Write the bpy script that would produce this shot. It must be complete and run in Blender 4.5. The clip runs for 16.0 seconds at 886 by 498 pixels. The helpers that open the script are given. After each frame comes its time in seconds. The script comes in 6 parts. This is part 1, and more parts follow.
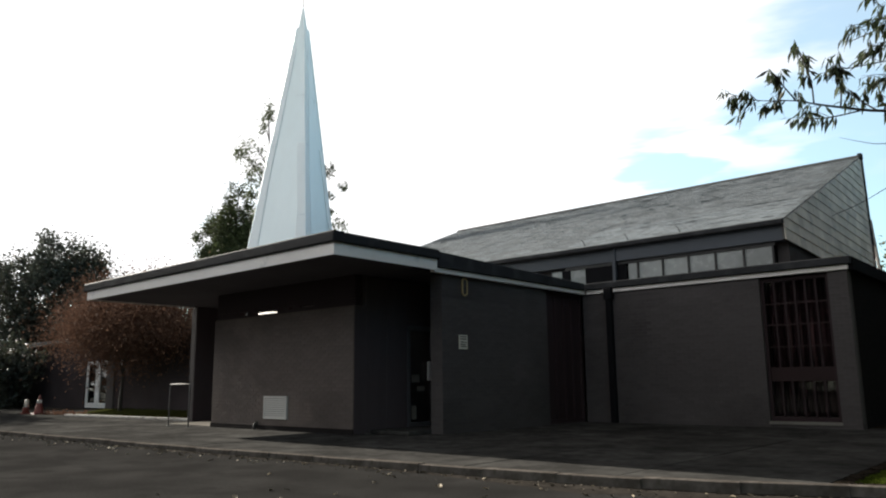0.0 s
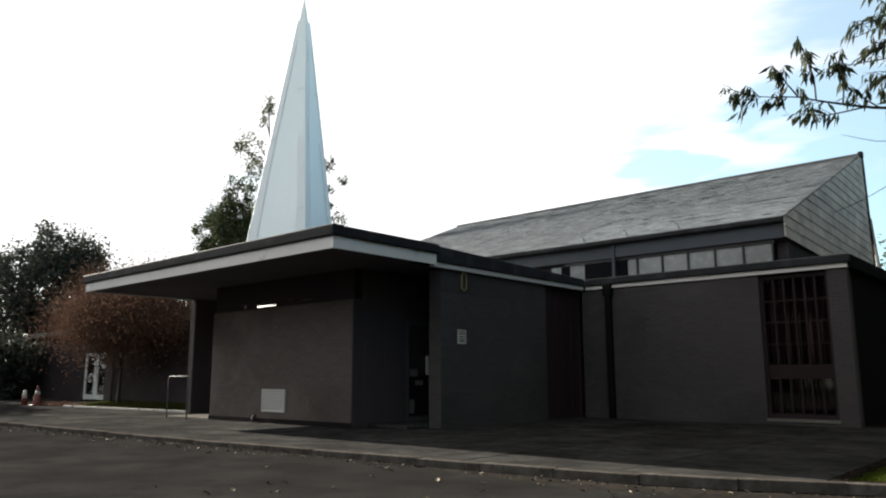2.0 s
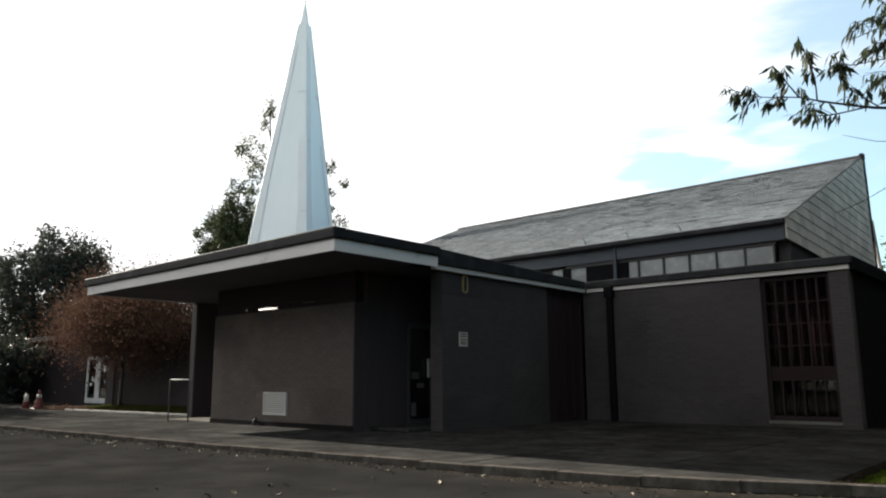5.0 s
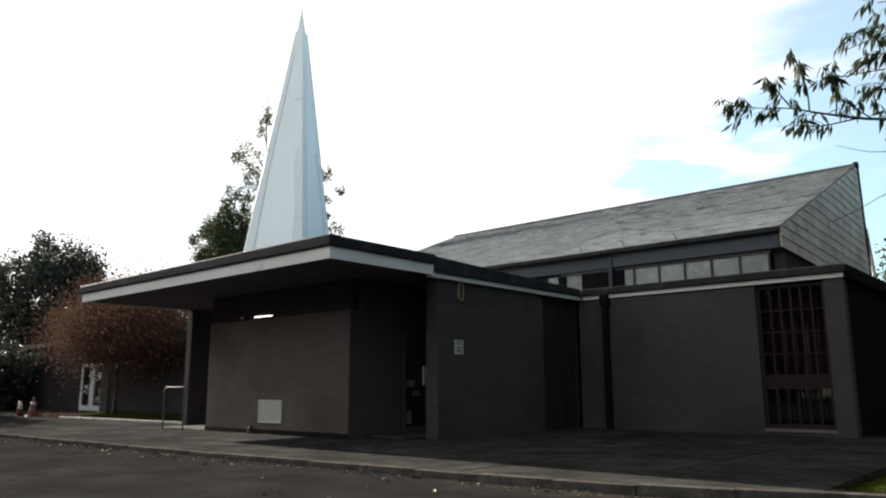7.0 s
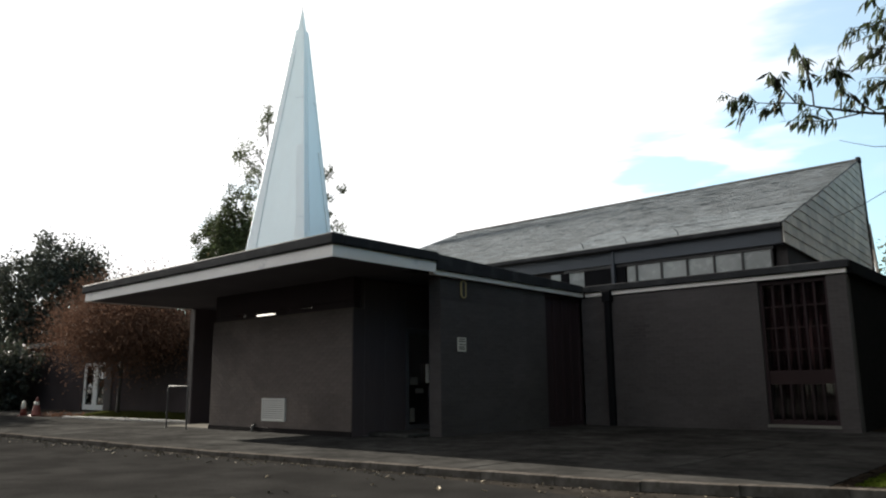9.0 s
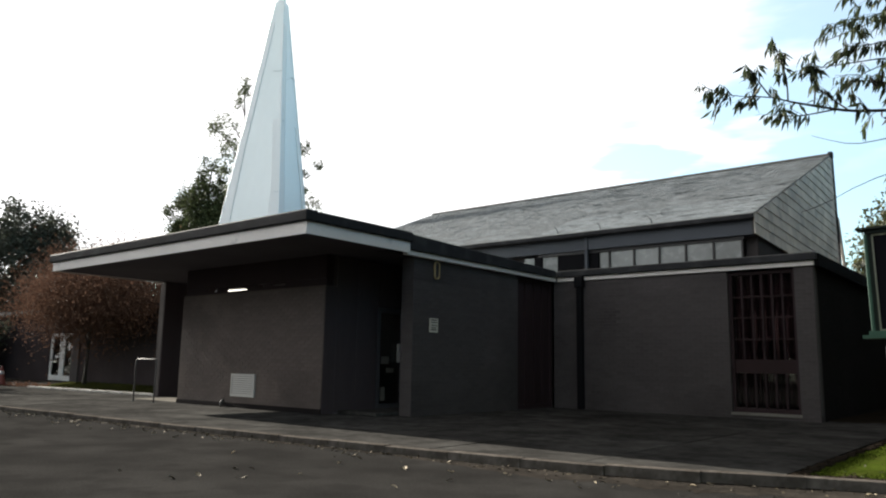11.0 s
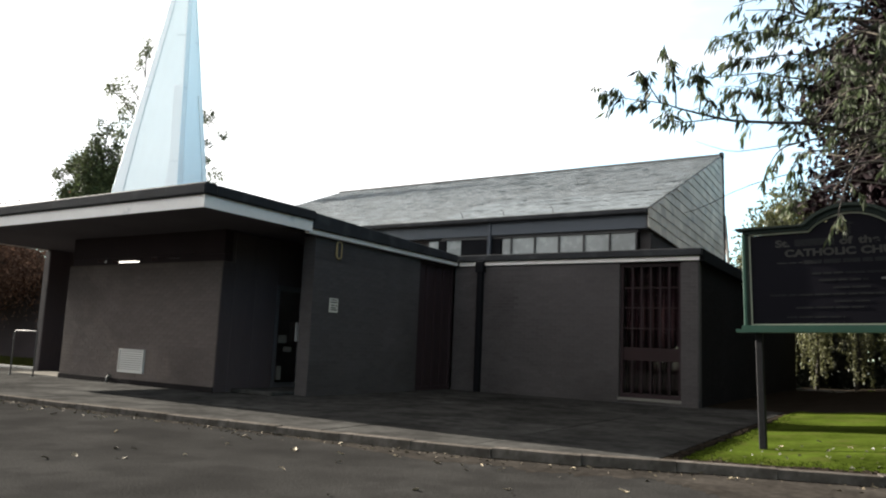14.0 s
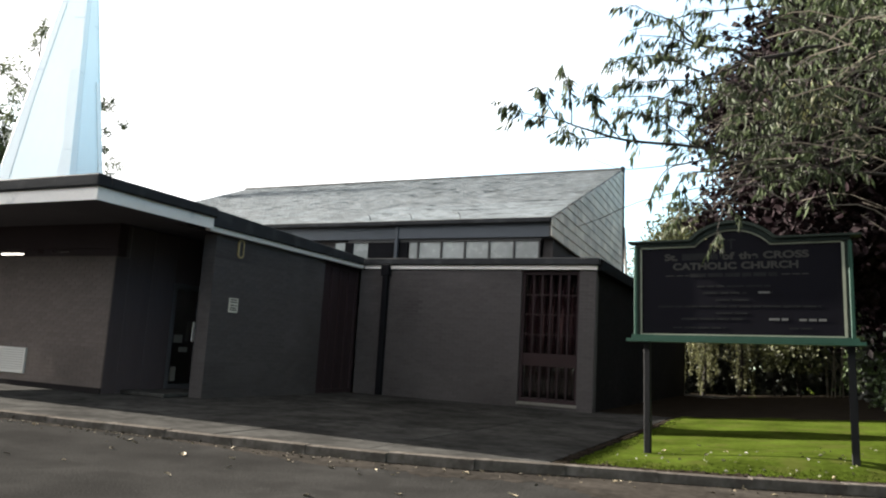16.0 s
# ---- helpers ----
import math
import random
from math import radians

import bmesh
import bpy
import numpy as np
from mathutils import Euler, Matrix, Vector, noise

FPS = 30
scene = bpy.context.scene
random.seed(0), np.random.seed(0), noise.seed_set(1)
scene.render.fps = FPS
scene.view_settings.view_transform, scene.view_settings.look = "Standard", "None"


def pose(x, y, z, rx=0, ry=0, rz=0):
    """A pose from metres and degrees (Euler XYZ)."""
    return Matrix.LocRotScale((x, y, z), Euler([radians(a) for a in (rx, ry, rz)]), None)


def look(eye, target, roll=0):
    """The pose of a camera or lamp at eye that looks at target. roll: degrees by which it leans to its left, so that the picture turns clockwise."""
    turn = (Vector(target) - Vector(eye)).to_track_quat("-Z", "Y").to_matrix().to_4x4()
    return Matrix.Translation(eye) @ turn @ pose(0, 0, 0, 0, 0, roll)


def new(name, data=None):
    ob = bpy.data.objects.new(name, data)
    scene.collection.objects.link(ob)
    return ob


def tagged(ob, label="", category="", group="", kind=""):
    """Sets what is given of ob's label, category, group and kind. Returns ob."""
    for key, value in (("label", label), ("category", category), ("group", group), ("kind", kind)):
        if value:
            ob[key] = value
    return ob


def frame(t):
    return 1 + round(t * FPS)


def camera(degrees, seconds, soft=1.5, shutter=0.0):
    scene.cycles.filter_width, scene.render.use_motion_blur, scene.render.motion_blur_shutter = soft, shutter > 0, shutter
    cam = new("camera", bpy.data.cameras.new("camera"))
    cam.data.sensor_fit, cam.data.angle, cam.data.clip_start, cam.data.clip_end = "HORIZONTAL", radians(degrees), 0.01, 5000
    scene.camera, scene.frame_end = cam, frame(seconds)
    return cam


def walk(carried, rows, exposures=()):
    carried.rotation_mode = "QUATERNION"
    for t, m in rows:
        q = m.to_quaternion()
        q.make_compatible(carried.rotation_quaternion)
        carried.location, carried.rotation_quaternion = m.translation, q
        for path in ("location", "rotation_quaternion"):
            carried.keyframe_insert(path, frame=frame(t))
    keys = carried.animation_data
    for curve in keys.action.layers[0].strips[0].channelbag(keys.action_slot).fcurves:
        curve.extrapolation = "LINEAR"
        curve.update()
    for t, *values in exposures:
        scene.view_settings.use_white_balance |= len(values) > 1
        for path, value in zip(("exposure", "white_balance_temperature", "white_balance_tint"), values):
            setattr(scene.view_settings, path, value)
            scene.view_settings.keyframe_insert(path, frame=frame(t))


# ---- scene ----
import itertools

# ---------- camera and its walk ----------
cam = camera(61.79, 16.0, soft=2.1)
PATH = [
    (0.0, 9.628, -10.783, 0.965, 10.241, 0.634, 41.725),
    (0.5, 9.621, -10.787, 0.960, 10.146, 0.372, 41.657),
    (1.0, 9.622, -10.784, 0.963, 10.048, 0.331, 41.580),
    (1.5, 9.627, -10.778, 0.958, 10.103, 0.220, 41.380),
    (2.0, 9.618, -10.774, 0.961, 9.844, 0.158, 41.593),
    (2.5, 9.626, -10.777, 0.960, 9.592, 0.265, 41.845),
    (3.0, 9.626, -10.784, 0.958, 9.622, 0.473, 41.911),
    (3.5, 9.622, -10.797, 0.963, 9.696, 0.297, 41.738),
    (4.0, 9.615, -10.774, 0.950, 9.777, 0.344, 41.729),
    (6.5, 9.625, -10.766, 0.950, 10.588, 0.078, 41.636),
    (7.0, 9.632, -10.776, 0.962, 10.622, 0.235, 41.400),
    (7.5, 9.627, -10.779, 0.961, 10.611, 0.319, 41.545),
    (8.0, 9.618, -10.789, 0.960, 10.501, 0.458, 41.682),
    (10.5, 9.616, -10.764, 0.964, 10.175, 0.327, 41.019),
    (11.0, 9.625, -10.761, 0.975, 8.926, -0.957, 39.413),
    (11.5, 9.636, -10.751, 0.981, 8.638, -1.864, 37.681),
    (12.0, 9.649, -10.742, 0.990, 8.300, -2.093, 36.677),
    (12.5, 9.652, -10.745, 0.992, 7.974, -2.307, 35.561),
    (13.0, 9.673, -10.743, 0.999, 7.670, -2.711, 34.059),
    (13.5, 9.686, -10.742, 1.007, 7.707, -2.327, 32.969),
    (14.0, 9.702, -10.740, 1.018, 7.596, -2.401, 31.936),
    (14.5, 9.724, -10.733, 1.025, 7.594, -2.912, 29.867),
    (15.0, 9.745, -10.733, 1.040, 7.551, -3.325, 27.656),
    (15.5, 9.760, -10.736, 1.051, 7.715, -3.522, 25.852),
    (16.0, 9.787, -10.731, 1.045, 8.135, -3.277, 24.750),
]
walk(cam, [(t, pose(x, y, z, 90 + p, r, yaw)) for t, x, y, z, p, r, yaw in PATH],
     exposures=[(0.0, 1.30), (8.0, 1.33), (10.5, 1.42), (12.5, 1.80), (14.5, 2.08), (16.0, 2.25)])

# ---------- world, sun ----------
SUN_EL, SUN_AZ = 24.6, 180.2          # degrees; the sun stands in the direction SUN_AZ, counted from +x towards +y
sun_way = Vector((math.cos(radians(SUN_EL)) * math.cos(radians(SUN_AZ)),
                  math.cos(radians(SUN_EL)) * math.sin(radians(SUN_AZ)), math.sin(radians(SUN_EL))))
GAP_WAY = Vector((-0.23, 0.935, 0.25)).normalized()
world = bpy.data.worlds.new("sky")
scene.world = world
world.use_nodes = True
wn, wl = world.node_tree.nodes, world.node_tree.links
wn.clear()
w_out = wn.new("ShaderNodeOutputWorld")
w_bg = wn.new("ShaderNodeBackground")
w_sky = wn.new("ShaderNodeTexSky")
w_sky.sky_type, w_sky.sun_disc = "NISHITA", False
w_sky.sun_elevation, w_sky.sun_rotation = radians(SUN_EL), radians(90 - SUN_AZ)
w_sky.air_density, w_sky.dust_density, w_sky.ozone_density = 1.0, 0.5, 2.0
w_tc = wn.new("ShaderNodeTexCoord")


def wmath(op, a, b=None, clamp=False):
    n = wn.new("ShaderNodeMath")
    n.operation, n.use_clamp = op, clamp
    for i, v in enumerate((a, b)):
        if v is None:
            continue
        if isinstance(v, (int, float)):
            n.inputs[i].default_value = v
        else:
            wl.new(v, n.inputs[i])
    return n.outputs[0]


# thin cloud, brighter towards the sun
w_map = wn.new("ShaderNodeMapping")
w_map.inputs["Scale"].default_value = (1.6, 1.6, 5.5)
wl.new(w_tc.outputs["Generated"], w_map.inputs["Vector"])
w_no = wn.new("ShaderNodeTexNoise")
w_no.inputs["Scale"].default_value, w_no.inputs["Detail"].default_value = 1.5, 6.0
w_no.inputs["Roughness"].default_value = 0.5
wl.new(w_map.outputs[0], w_no.inputs["Vector"])
w_dot = wn.new("ShaderNodeVectorMath")
w_dot.operation = "DOT_PRODUCT"
w_dot.inputs[1].default_value = sun_way
wl.new(w_tc.outputs["Generated"], w_dot.inputs[0])
toward = wmath("MULTIPLY_ADD", w_dot.outputs["Value"], 0.5)
toward.node.inputs[2].default_value = 0.5
w_sep = wn.new("ShaderNodeSeparateXYZ")
wl.new(w_tc.outputs["Generated"], w_sep.inputs[0])
cover = wmath("ADD", wmath("MULTIPLY", w_no.outputs["Fac"], 1.15), wmath("ADD", wmath("MULTIPLY", toward, 1.1), wmath("MULTIPLY", w_sep.outputs["Z"], 1.0)))
# a break in the cloud, low beyond the nave roof, where streaks of blue show
w_gap = wn.new("ShaderNodeVectorMath")
w_gap.operation = "DOT_PRODUCT"
w_gap.inputs[1].default_value = GAP_WAY
wl.new(w_tc.outputs["Generated"], w_gap.inputs[0])
w_gapr = wn.new("ShaderNodeMapRange")
w_gapr.interpolation_type = "SMOOTHSTEP"
w_gapr.inputs["From Min"].default_value, w_gapr.inputs["From Max"].default_value = math.cos(radians(19)), math.cos(radians(4))
wl.new(w_gap.outputs["Value"], w_gapr.inputs["Value"])
w_smap = wn.new("ShaderNodeMapping")
w_smap.inputs["Scale"].default_value = (2.0, 2.0, 9.0)
w_smap.inputs["Rotation"].default_value = (radians(7), radians(7), 0)
wl.new(w_tc.outputs["Generated"], w_smap.inputs["Vector"])
w_streak = wn.new("ShaderNodeTexNoise")
w_streak.inputs["Scale"].default_value, w_streak.inputs["Detail"].default_value = 2.6, 4.0
wl.new(w_smap.outputs[0], w_streak.inputs["Vector"])
w_sr = wn.new("ShaderNodeMapRange")
w_sr.interpolation_type = "SMOOTHSTEP"
w_sr.inputs["From Min"].default_value, w_sr.inputs["From Max"].default_value = 0.42, 0.68
wl.new(w_streak.outputs["Fac"], w_sr.inputs["Value"])
w_lowr = wn.new("ShaderNodeMapRange")
w_lowr.interpolation_type = "SMOOTHSTEP"
w_lowr.inputs["From Min"].default_value, w_lowr.inputs["From Max"].default_value = 0.27, 0.36
w_lowr.inputs["To Min"].default_value, w_lowr.inputs["To Max"].default_value = 1.0, 0.25
wl.new(w_sep.outputs["Z"], w_lowr.inputs["Value"])
cover = wmath("SUBTRACT", cover, wmath("MULTIPLY", wmath("MULTIPLY", w_gapr.outputs[0], w_lowr.outputs[0]), wmath("MULTIPLY", w_sr.outputs[0], 0.45)))
# white haze added over the unseen southern sky to brighten the spire
w_south = wn.new("ShaderNodeVectorMath")
w_south.operation = "DOT_PRODUCT"
w_south.inputs[1].default_value = (-0.30, -0.90, 0.31)
wl.new(w_tc.outputs["Generated"], w_south.inputs[0])
cover = wmath("ADD", cover, wmath("MULTIPLY", wmath("MAXIMUM", w_south.outputs["Value"], 0.0), 0.34))
w_ramp = wn.new("ShaderNodeMapRange")
w_ramp.interpolation_type = "SMOOTHSTEP"
w_ramp.inputs["From Min"].default_value, w_ramp.inputs["From Max"].default_value = 1.50, 1.76
w_ramp.inputs["To Min"].default_value = 0.30
wl.new(cover, w_ramp.inputs["Value"])
# the haze is bright on the sun's side and low down, dull on the far side
w_bank = wn.new("ShaderNodeVectorMath")
w_bank.operation = "DOT_PRODUCT"
w_bank.inputs[1].default_value = (math.cos(radians(202)) * 0.93, math.sin(radians(202)) * 0.93, 0.37)
wl.new(w_tc.outputs["Generated"], w_bank.inputs[0])
bank = wmath("MULTIPLY_ADD", w_bank.outputs["Value"], 0.5)
bank.node.inputs[2].default_value = 0.5
w_side = wn.new("ShaderNodeMapRange")
w_side.interpolation_type = "SMOOTHSTEP"
w_side.inputs["From Min"].default_value, w_side.inputs["From Max"].default_value = 0.15, 0.62
wl.new(bank, w_side.inputs["Value"])
w_high = wn.new("ShaderNodeMapRange")
w_high.interpolation_type = "SMOOTHSTEP"
w_high.inputs["From Min"].default_value, w_high.inputs["From Max"].default_value = 0.50, 0.85
w_high.inputs["To Min"].default_value, w_high.inputs["To Max"].default_value = 1.0, 0.0
wl.new(w_sep.outputs["Z"], w_high.inputs["Value"])
cloud = wn.new("ShaderNodeMix")
cloud.data_type = "RGBA"
cloud.inputs["A"].default_value = (0.245, 0.220, 0.20, 1)
cloud.inputs["B"].default_value = (0.80, 0.80, 0.80, 1)
wl.new(wmath("MULTIPLY", w_side.outputs[0], w_high.outputs[0]), cloud.inputs["Factor"])
skyc = wn.new("ShaderNodeMix")
skyc.data_type, skyc.blend_type = "RGBA", "MULTIPLY"
skyc.inputs["Factor"].default_value = 1.0
skyc.inputs["B"].default_value = (0.126, 0.162, 0.146, 1)
wl.new(w_sky.outputs[0], skyc.inputs["A"])
both = wn.new("ShaderNodeMix")
both.data_type = "RGBA"
wl.new(w_ramp.outputs[0], both.inputs["Factor"])
wl.new(skyc.outputs["Result"], both.inputs["A"])
wl.new(cloud.outputs["Result"], both.inputs["B"])
wl.new(both.outputs["Result"], w_bg.inputs["Color"])
# sky overhead, out of view, dimmed to darken the shaded ground
wl.new(wmath("ADD", wmath("MULTIPLY", w_high.outputs[0], 0.446), 0.274), w_bg.inputs["Strength"])
wl.new(w_bg.outputs[0], w_out.inputs[0])

sun = new("sun", bpy.data.lights.new("sun", "SUN"))
sun.data.energy, sun.data.angle, sun.data.color = 5.0, radians(0.6), (1.0, 0.93, 0.82)
sun.matrix_world = look((0, 0, 60), Vector((0, 0, 60)) - sun_way)


# ---------- materials ----------
def mat(name, colour, rough=0.8, spread=0.25, fine=40.0, coarse=1.2, bump=0.15, metal=0.0, piece=0.0, island=0.0,
        stain=None, stain_at=0.62, stretch=(1, 1, 1), coat=0.0, thin=0.0, gloss=0.5):
    """A surface of one base colour with grain, broad blotches, stains and relief; piece and island vary it from piece to piece."""
    m = bpy.data.materials.new(name)
    m.use_nodes = True
    nt = m.node_tree
    n, l = nt.nodes, nt.links
    bsdf = n["Principled BSDF"]
    tc = n.new("ShaderNodeTexCoord")
    mp = n.new("ShaderNodeMapping")
    mp.inputs["Scale"].default_value = stretch
    l.new(tc.outputs["Object"], mp.inputs["Vector"])

    def noise_at(scale, detail):
        t = n.new("ShaderNodeTexNoise")
        t.inputs["Scale"].default_value, t.inputs["Detail"].default_value = scale, detail
        l.new(mp.outputs[0], t.inputs["Vector"])
        return t.outputs["Fac"]

    def maths(op, a, b, c=None):
        q = n.new("ShaderNodeMath")
        q.operation = op
        for i, v in enumerate((a, b, c)):
            if v is None:
                continue
            if isinstance(v, (int, float)):
                q.inputs[i].default_value = v
            else:
                l.new(v, q.inputs[i])
        return q.outputs[0]

    f, c = noise_at(fine, 4), noise_at(coarse, 5)
    val = maths("ADD", maths("MULTIPLY", f, 0.5), maths("MULTIPLY", c, 0.9))       # about 0.7
    val = maths("MULTIPLY_ADD", maths("SUBTRACT", val, 0.7), 2.6 * spread, 1.0)
    if piece:
        oi = n.new("ShaderNodeObjectInfo")
        val = maths("MULTIPLY", val, maths("MULTIPLY_ADD", maths("SUBTRACT", oi.outputs["Random"], 0.5), 2 * piece, 1.0))
    if island:
        gi = n.new("ShaderNodeNewGeometry")
        val = maths("MULTIPLY", val, maths("MULTIPLY_ADD", maths("SUBTRACT", gi.outputs["Random Per Island"], 0.5), 2 * island, 1.0))
    mul = n.new("ShaderNodeVectorMath")
    mul.operation = "SCALE"
    mul.inputs[0].default_value = colour
    l.new(val, mul.inputs["Scale"])
    col = mul.outputs[0]
    if stain:
        st = noise_at(coarse * 2.3, 6)
        r = n.new("ShaderNodeMapRange")
        r.inputs["From Min"].default_value, r.inputs["From Max"].default_value = stain_at - 0.06, stain_at + 0.06
        r.inputs["To Max"].default_value = 0.7
        l.new(st, r.inputs["Value"])
        mx = n.new("ShaderNodeMix")
        mx.data_type = "RGBA"
        l.new(r.outputs[0], mx.inputs["Factor"])
        l.new(col, mx.inputs["A"])
        mx.inputs["B"].default_value = (*stain, 1)
        col = mx.outputs["Result"]
    l.new(col, bsdf.inputs["Base Color"])
    l.new(maths("MULTIPLY_ADD", maths("SUBTRACT", f, 0.5), 0.3, rough), bsdf.inputs["Roughness"])
    bsdf.inputs["Metallic"].default_value = metal
    bsdf.inputs["Coat Weight"].default_value = coat
    bsdf.inputs["Specular IOR Level"].default_value = gloss
    if bump:
        b = n.new("ShaderNodeBump")
        b.inputs["Strength"].default_value, b.inputs["Distance"].default_value = bump, 0.02
        l.new(f, b.inputs["Height"])
        l.new(b.outputs[0], bsdf.inputs["Normal"])
    if thin:
        tr = n.new("ShaderNodeBsdfTranslucent")
        l.new(col, tr.inputs["Color"])
        ms = n.new("ShaderNodeMixShader")
        ms.inputs["Fac"].default_value = thin
        l.new(bsdf.outputs[0], ms.inputs[1])
        l.new(tr.outputs[0], ms.inputs[2])
        l.new(ms.outputs[0], n["Material Output"].inputs["Surface"])
    return m


def glass(name, colour, rough):
    m = bpy.data.materials.new(name)
    m.use_nodes = True
    b = m.node_tree.nodes["Principled BSDF"]
    b.inputs["Base Color"].default_value = (*colour, 1)
    b.inputs["Roughness"].default_value = rough
    b.inputs["Transmission Weight"].default_value = 1.0
    b.inputs["IOR"].default_value = 1.45
    return m


M_BRICK = mat("brown_brick", (0.0665, 0.0595, 0.0595), 0.88, 0.5, 30, 0.6, 0.25, piece=0.07, island=0.07, gloss=0.2)
M_BRICK_WARM = mat("warm_brick", (0.101, 0.083, 0.076), 0.88, 0.55, 30, 0.6, 0.25, piece=0.07, island=0.07, stain=(0.130, 0.106, 0.093), stain_at=0.60, gloss=0.2)
M_MORTAR = mat("mortar", (0.069, 0.062, 0.062), 0.95, 0.35, 60, 0.7, 0.2, gloss=0.2)
M_MORTAR_WARM = mat("warm_mortar", (0.098, 0.078, 0.069), 0.95, 0.5, 40, 0.6, 0.2, gloss=0.2)
M_BLOCK_DARK = mat("dark_brick", (0.115, 0.098, 0.102), 0.9, 0.3, 45, 0.8, 0.2, gloss=0.15)
M_ENTRY = mat("entrance_timber", (0.062, 0.048, 0.051), 0.7, 0.3, 30, 1.2, 0.1, stretch=(1, 1, 0.12), gloss=0.2)
M_DOORFRAME = mat("grey_door_frame", (0.075, 0.075, 0.082), 0.5, 0.2, 30, 1.5, 0.05)
M_WING = mat("dark_wing_brick", (0.050, 0.040, 0.042), 0.9, 0.3, 45, 0.8, 0.2, gloss=0.1)
# darkened copy of the brown brick: the flank's shade is in the colour
M_FLANK = mat("flank_brick_shaded", (0.0125, 0.0110, 0.0112), 0.9, 0.35, 45, 0.7, 0.25, piece=0.15, island=0.15, gloss=0.05)
M_FASCIA = mat("weathered_white_paint", (0.82, 0.78, 0.745), 0.55, 0.10, 18, 0.9, 0.04, stain=(0.42, 0.42, 0.42), stain_at=0.68)
M_FASCIA_THIN = mat("white_trim_paint", (0.71, 0.665, 0.63), 0.55, 0.14, 18, 0.9, 0.04)
M_GUTTER = mat("black_gutter_paint", (0.024, 0.025, 0.028), 0.75, 0.6, 25, 1.1, 0.15, stain=(0.045, 0.047, 0.050), stain_at=0.60, gloss=0.15)
M_PIPE = mat("black_pipe_paint", (0.010, 0.010, 0.0115), 0.75, 0.25, 25, 1.5, 0.1, gloss=0.03)
M_SOFFIT = mat("dark_soffit_board", (0.100, 0.092, 0.101), 0.85, 0.2, 14, 1.0, 0.06, gloss=0.1)
M_FELT = mat("roof_felt", (0.03, 0.03, 0.03), 0.95, 0.3, 50, 1.0, 0.3)
M_SLATE = mat("grey_slate", (0.140, 0.162, 0.176), 0.6, 0.34, 16, 1.6, 0.35, piece=0.27, island=0.27, stain=(0.190, 0.213, 0.220), stain_at=0.62)
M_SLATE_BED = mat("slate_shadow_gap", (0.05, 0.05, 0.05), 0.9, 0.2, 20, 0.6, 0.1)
M_CLAD = mat("pale_grey_slate_cladding", (0.74, 0.69, 0.61), 0.65, 0.35, 20, 0.9, 0.2, piece=0.14, island=0.14, stain=(0.46, 0.45, 0.42), stain_at=0.62)
M_BLUE = mat("blue_grey_panel", (0.040, 0.049, 0.064), 0.55, 0.15, 20, 0.8, 0.04)
M_DARKFRAME = mat("dark_window_frame", (0.020, 0.019, 0.020), 0.5, 0.2, 30, 1.5, 0.05)
# opaque panes: the sky seen in the glass is put into the colour
M_PANE_SKY = mat("sky_grey_pane", (0.245, 0.26, 0.258), 0.25, 0.5, 3, 0.5, 0.02)
M_TIMBER = mat("red_brown_timber", (0.021, 0.0105, 0.0110), 0.65, 0.3, 30, 1.2, 0.1, stretch=(1, 1, 0.12), gloss=0.2)
M_TIMBER_DARK = mat("dark_red_timber", (0.030, 0.0190, 0.0210), 0.7, 0.3, 30, 1.2, 0.1, stretch=(1, 1, 0.12), gloss=0.15)
M_CURTAIN = mat("dark_red_curtain_cloth", (0.030, 0.0125, 0.0155), 0.9, 0.3, 30, 2.0, 0.05, gloss=0.1)
M_GLASS = glass("window_glass", (0.85, 0.88, 0.88), 0.03)
M_VOID = mat("unlit_interior", (0.10, 0.093, 0.096), 0.9, 0.1, 10, 1.0, 0.0)
M_SPIRE = mat("pale_blue_metal_sheet", (0.82, 0.896, 0.906), 0.42, 0.07, 7, 0.5, 0.02, metal=0.30, stretch=(1, 1, 0.25), gloss=0.4)
# lighter than the sheet: the flashings' highlight is in the colour
M_SPIRE_TRIM = mat("bright_metal_flashing", (0.90, 0.945, 0.95), 0.45, 0.05, 7, 0.5, 0.02, metal=0.15, stretch=(1, 1, 0.25), gloss=0.3)
M_SPIRE_SEAM = mat("spire_seam_metal", (0.60, 0.67, 0.69), 0.5, 0.15, 12, 0.8, 0.03)
M_STEEL = mat("galvanised_steel", (0.075, 0.075, 0.075), 0.65, 0.15, 30, 2.0, 0.03, metal=0.2)
M_CONCRETE = mat("paving_concrete", (0.0475, 0.0468, 0.0448), 0.95, 0.8, 7, 1.0, 0.2, piece=0.14, stain=(0.029, 0.0287, 0.0275), stain_at=0.56, gloss=0.0)
M_JOINT = mat("paving_joint_dirt", (0.030, 0.029, 0.026), 0.95, 0.3, 40, 1.5, 0.2, gloss=0.0)
M_KERB = mat("kerb_stone", (0.104, 0.094, 0.085), 0.95, 0.9, 10, 1.8, 0.4, piece=0.18, stain=(0.050, 0.044, 0.038), stain_at=0.54, gloss=0.0)
M_ASPHALT = mat("worn_asphalt", (0.0280, 0.0275, 0.0266), 0.95, 0.55, 45, 0.9, 0.35, stain=(0.0210, 0.0206, 0.0200), stain_at=0.56, gloss=0.0)
M_GRASS = mat("lawn_grass", (0.039, 0.055, 0.0080), 0.9, 0.4, 5.0, 0.7, 0.0, island=0.12, thin=0.15, gloss=0.0)
M_SOIL = mat("lawn_soil", (0.037, 0.053, 0.0078), 0.95, 0.8, 14.0, 1.3, 0.25, stain=(0.050, 0.056, 0.014), stain_at=0.58, gloss=0.0)
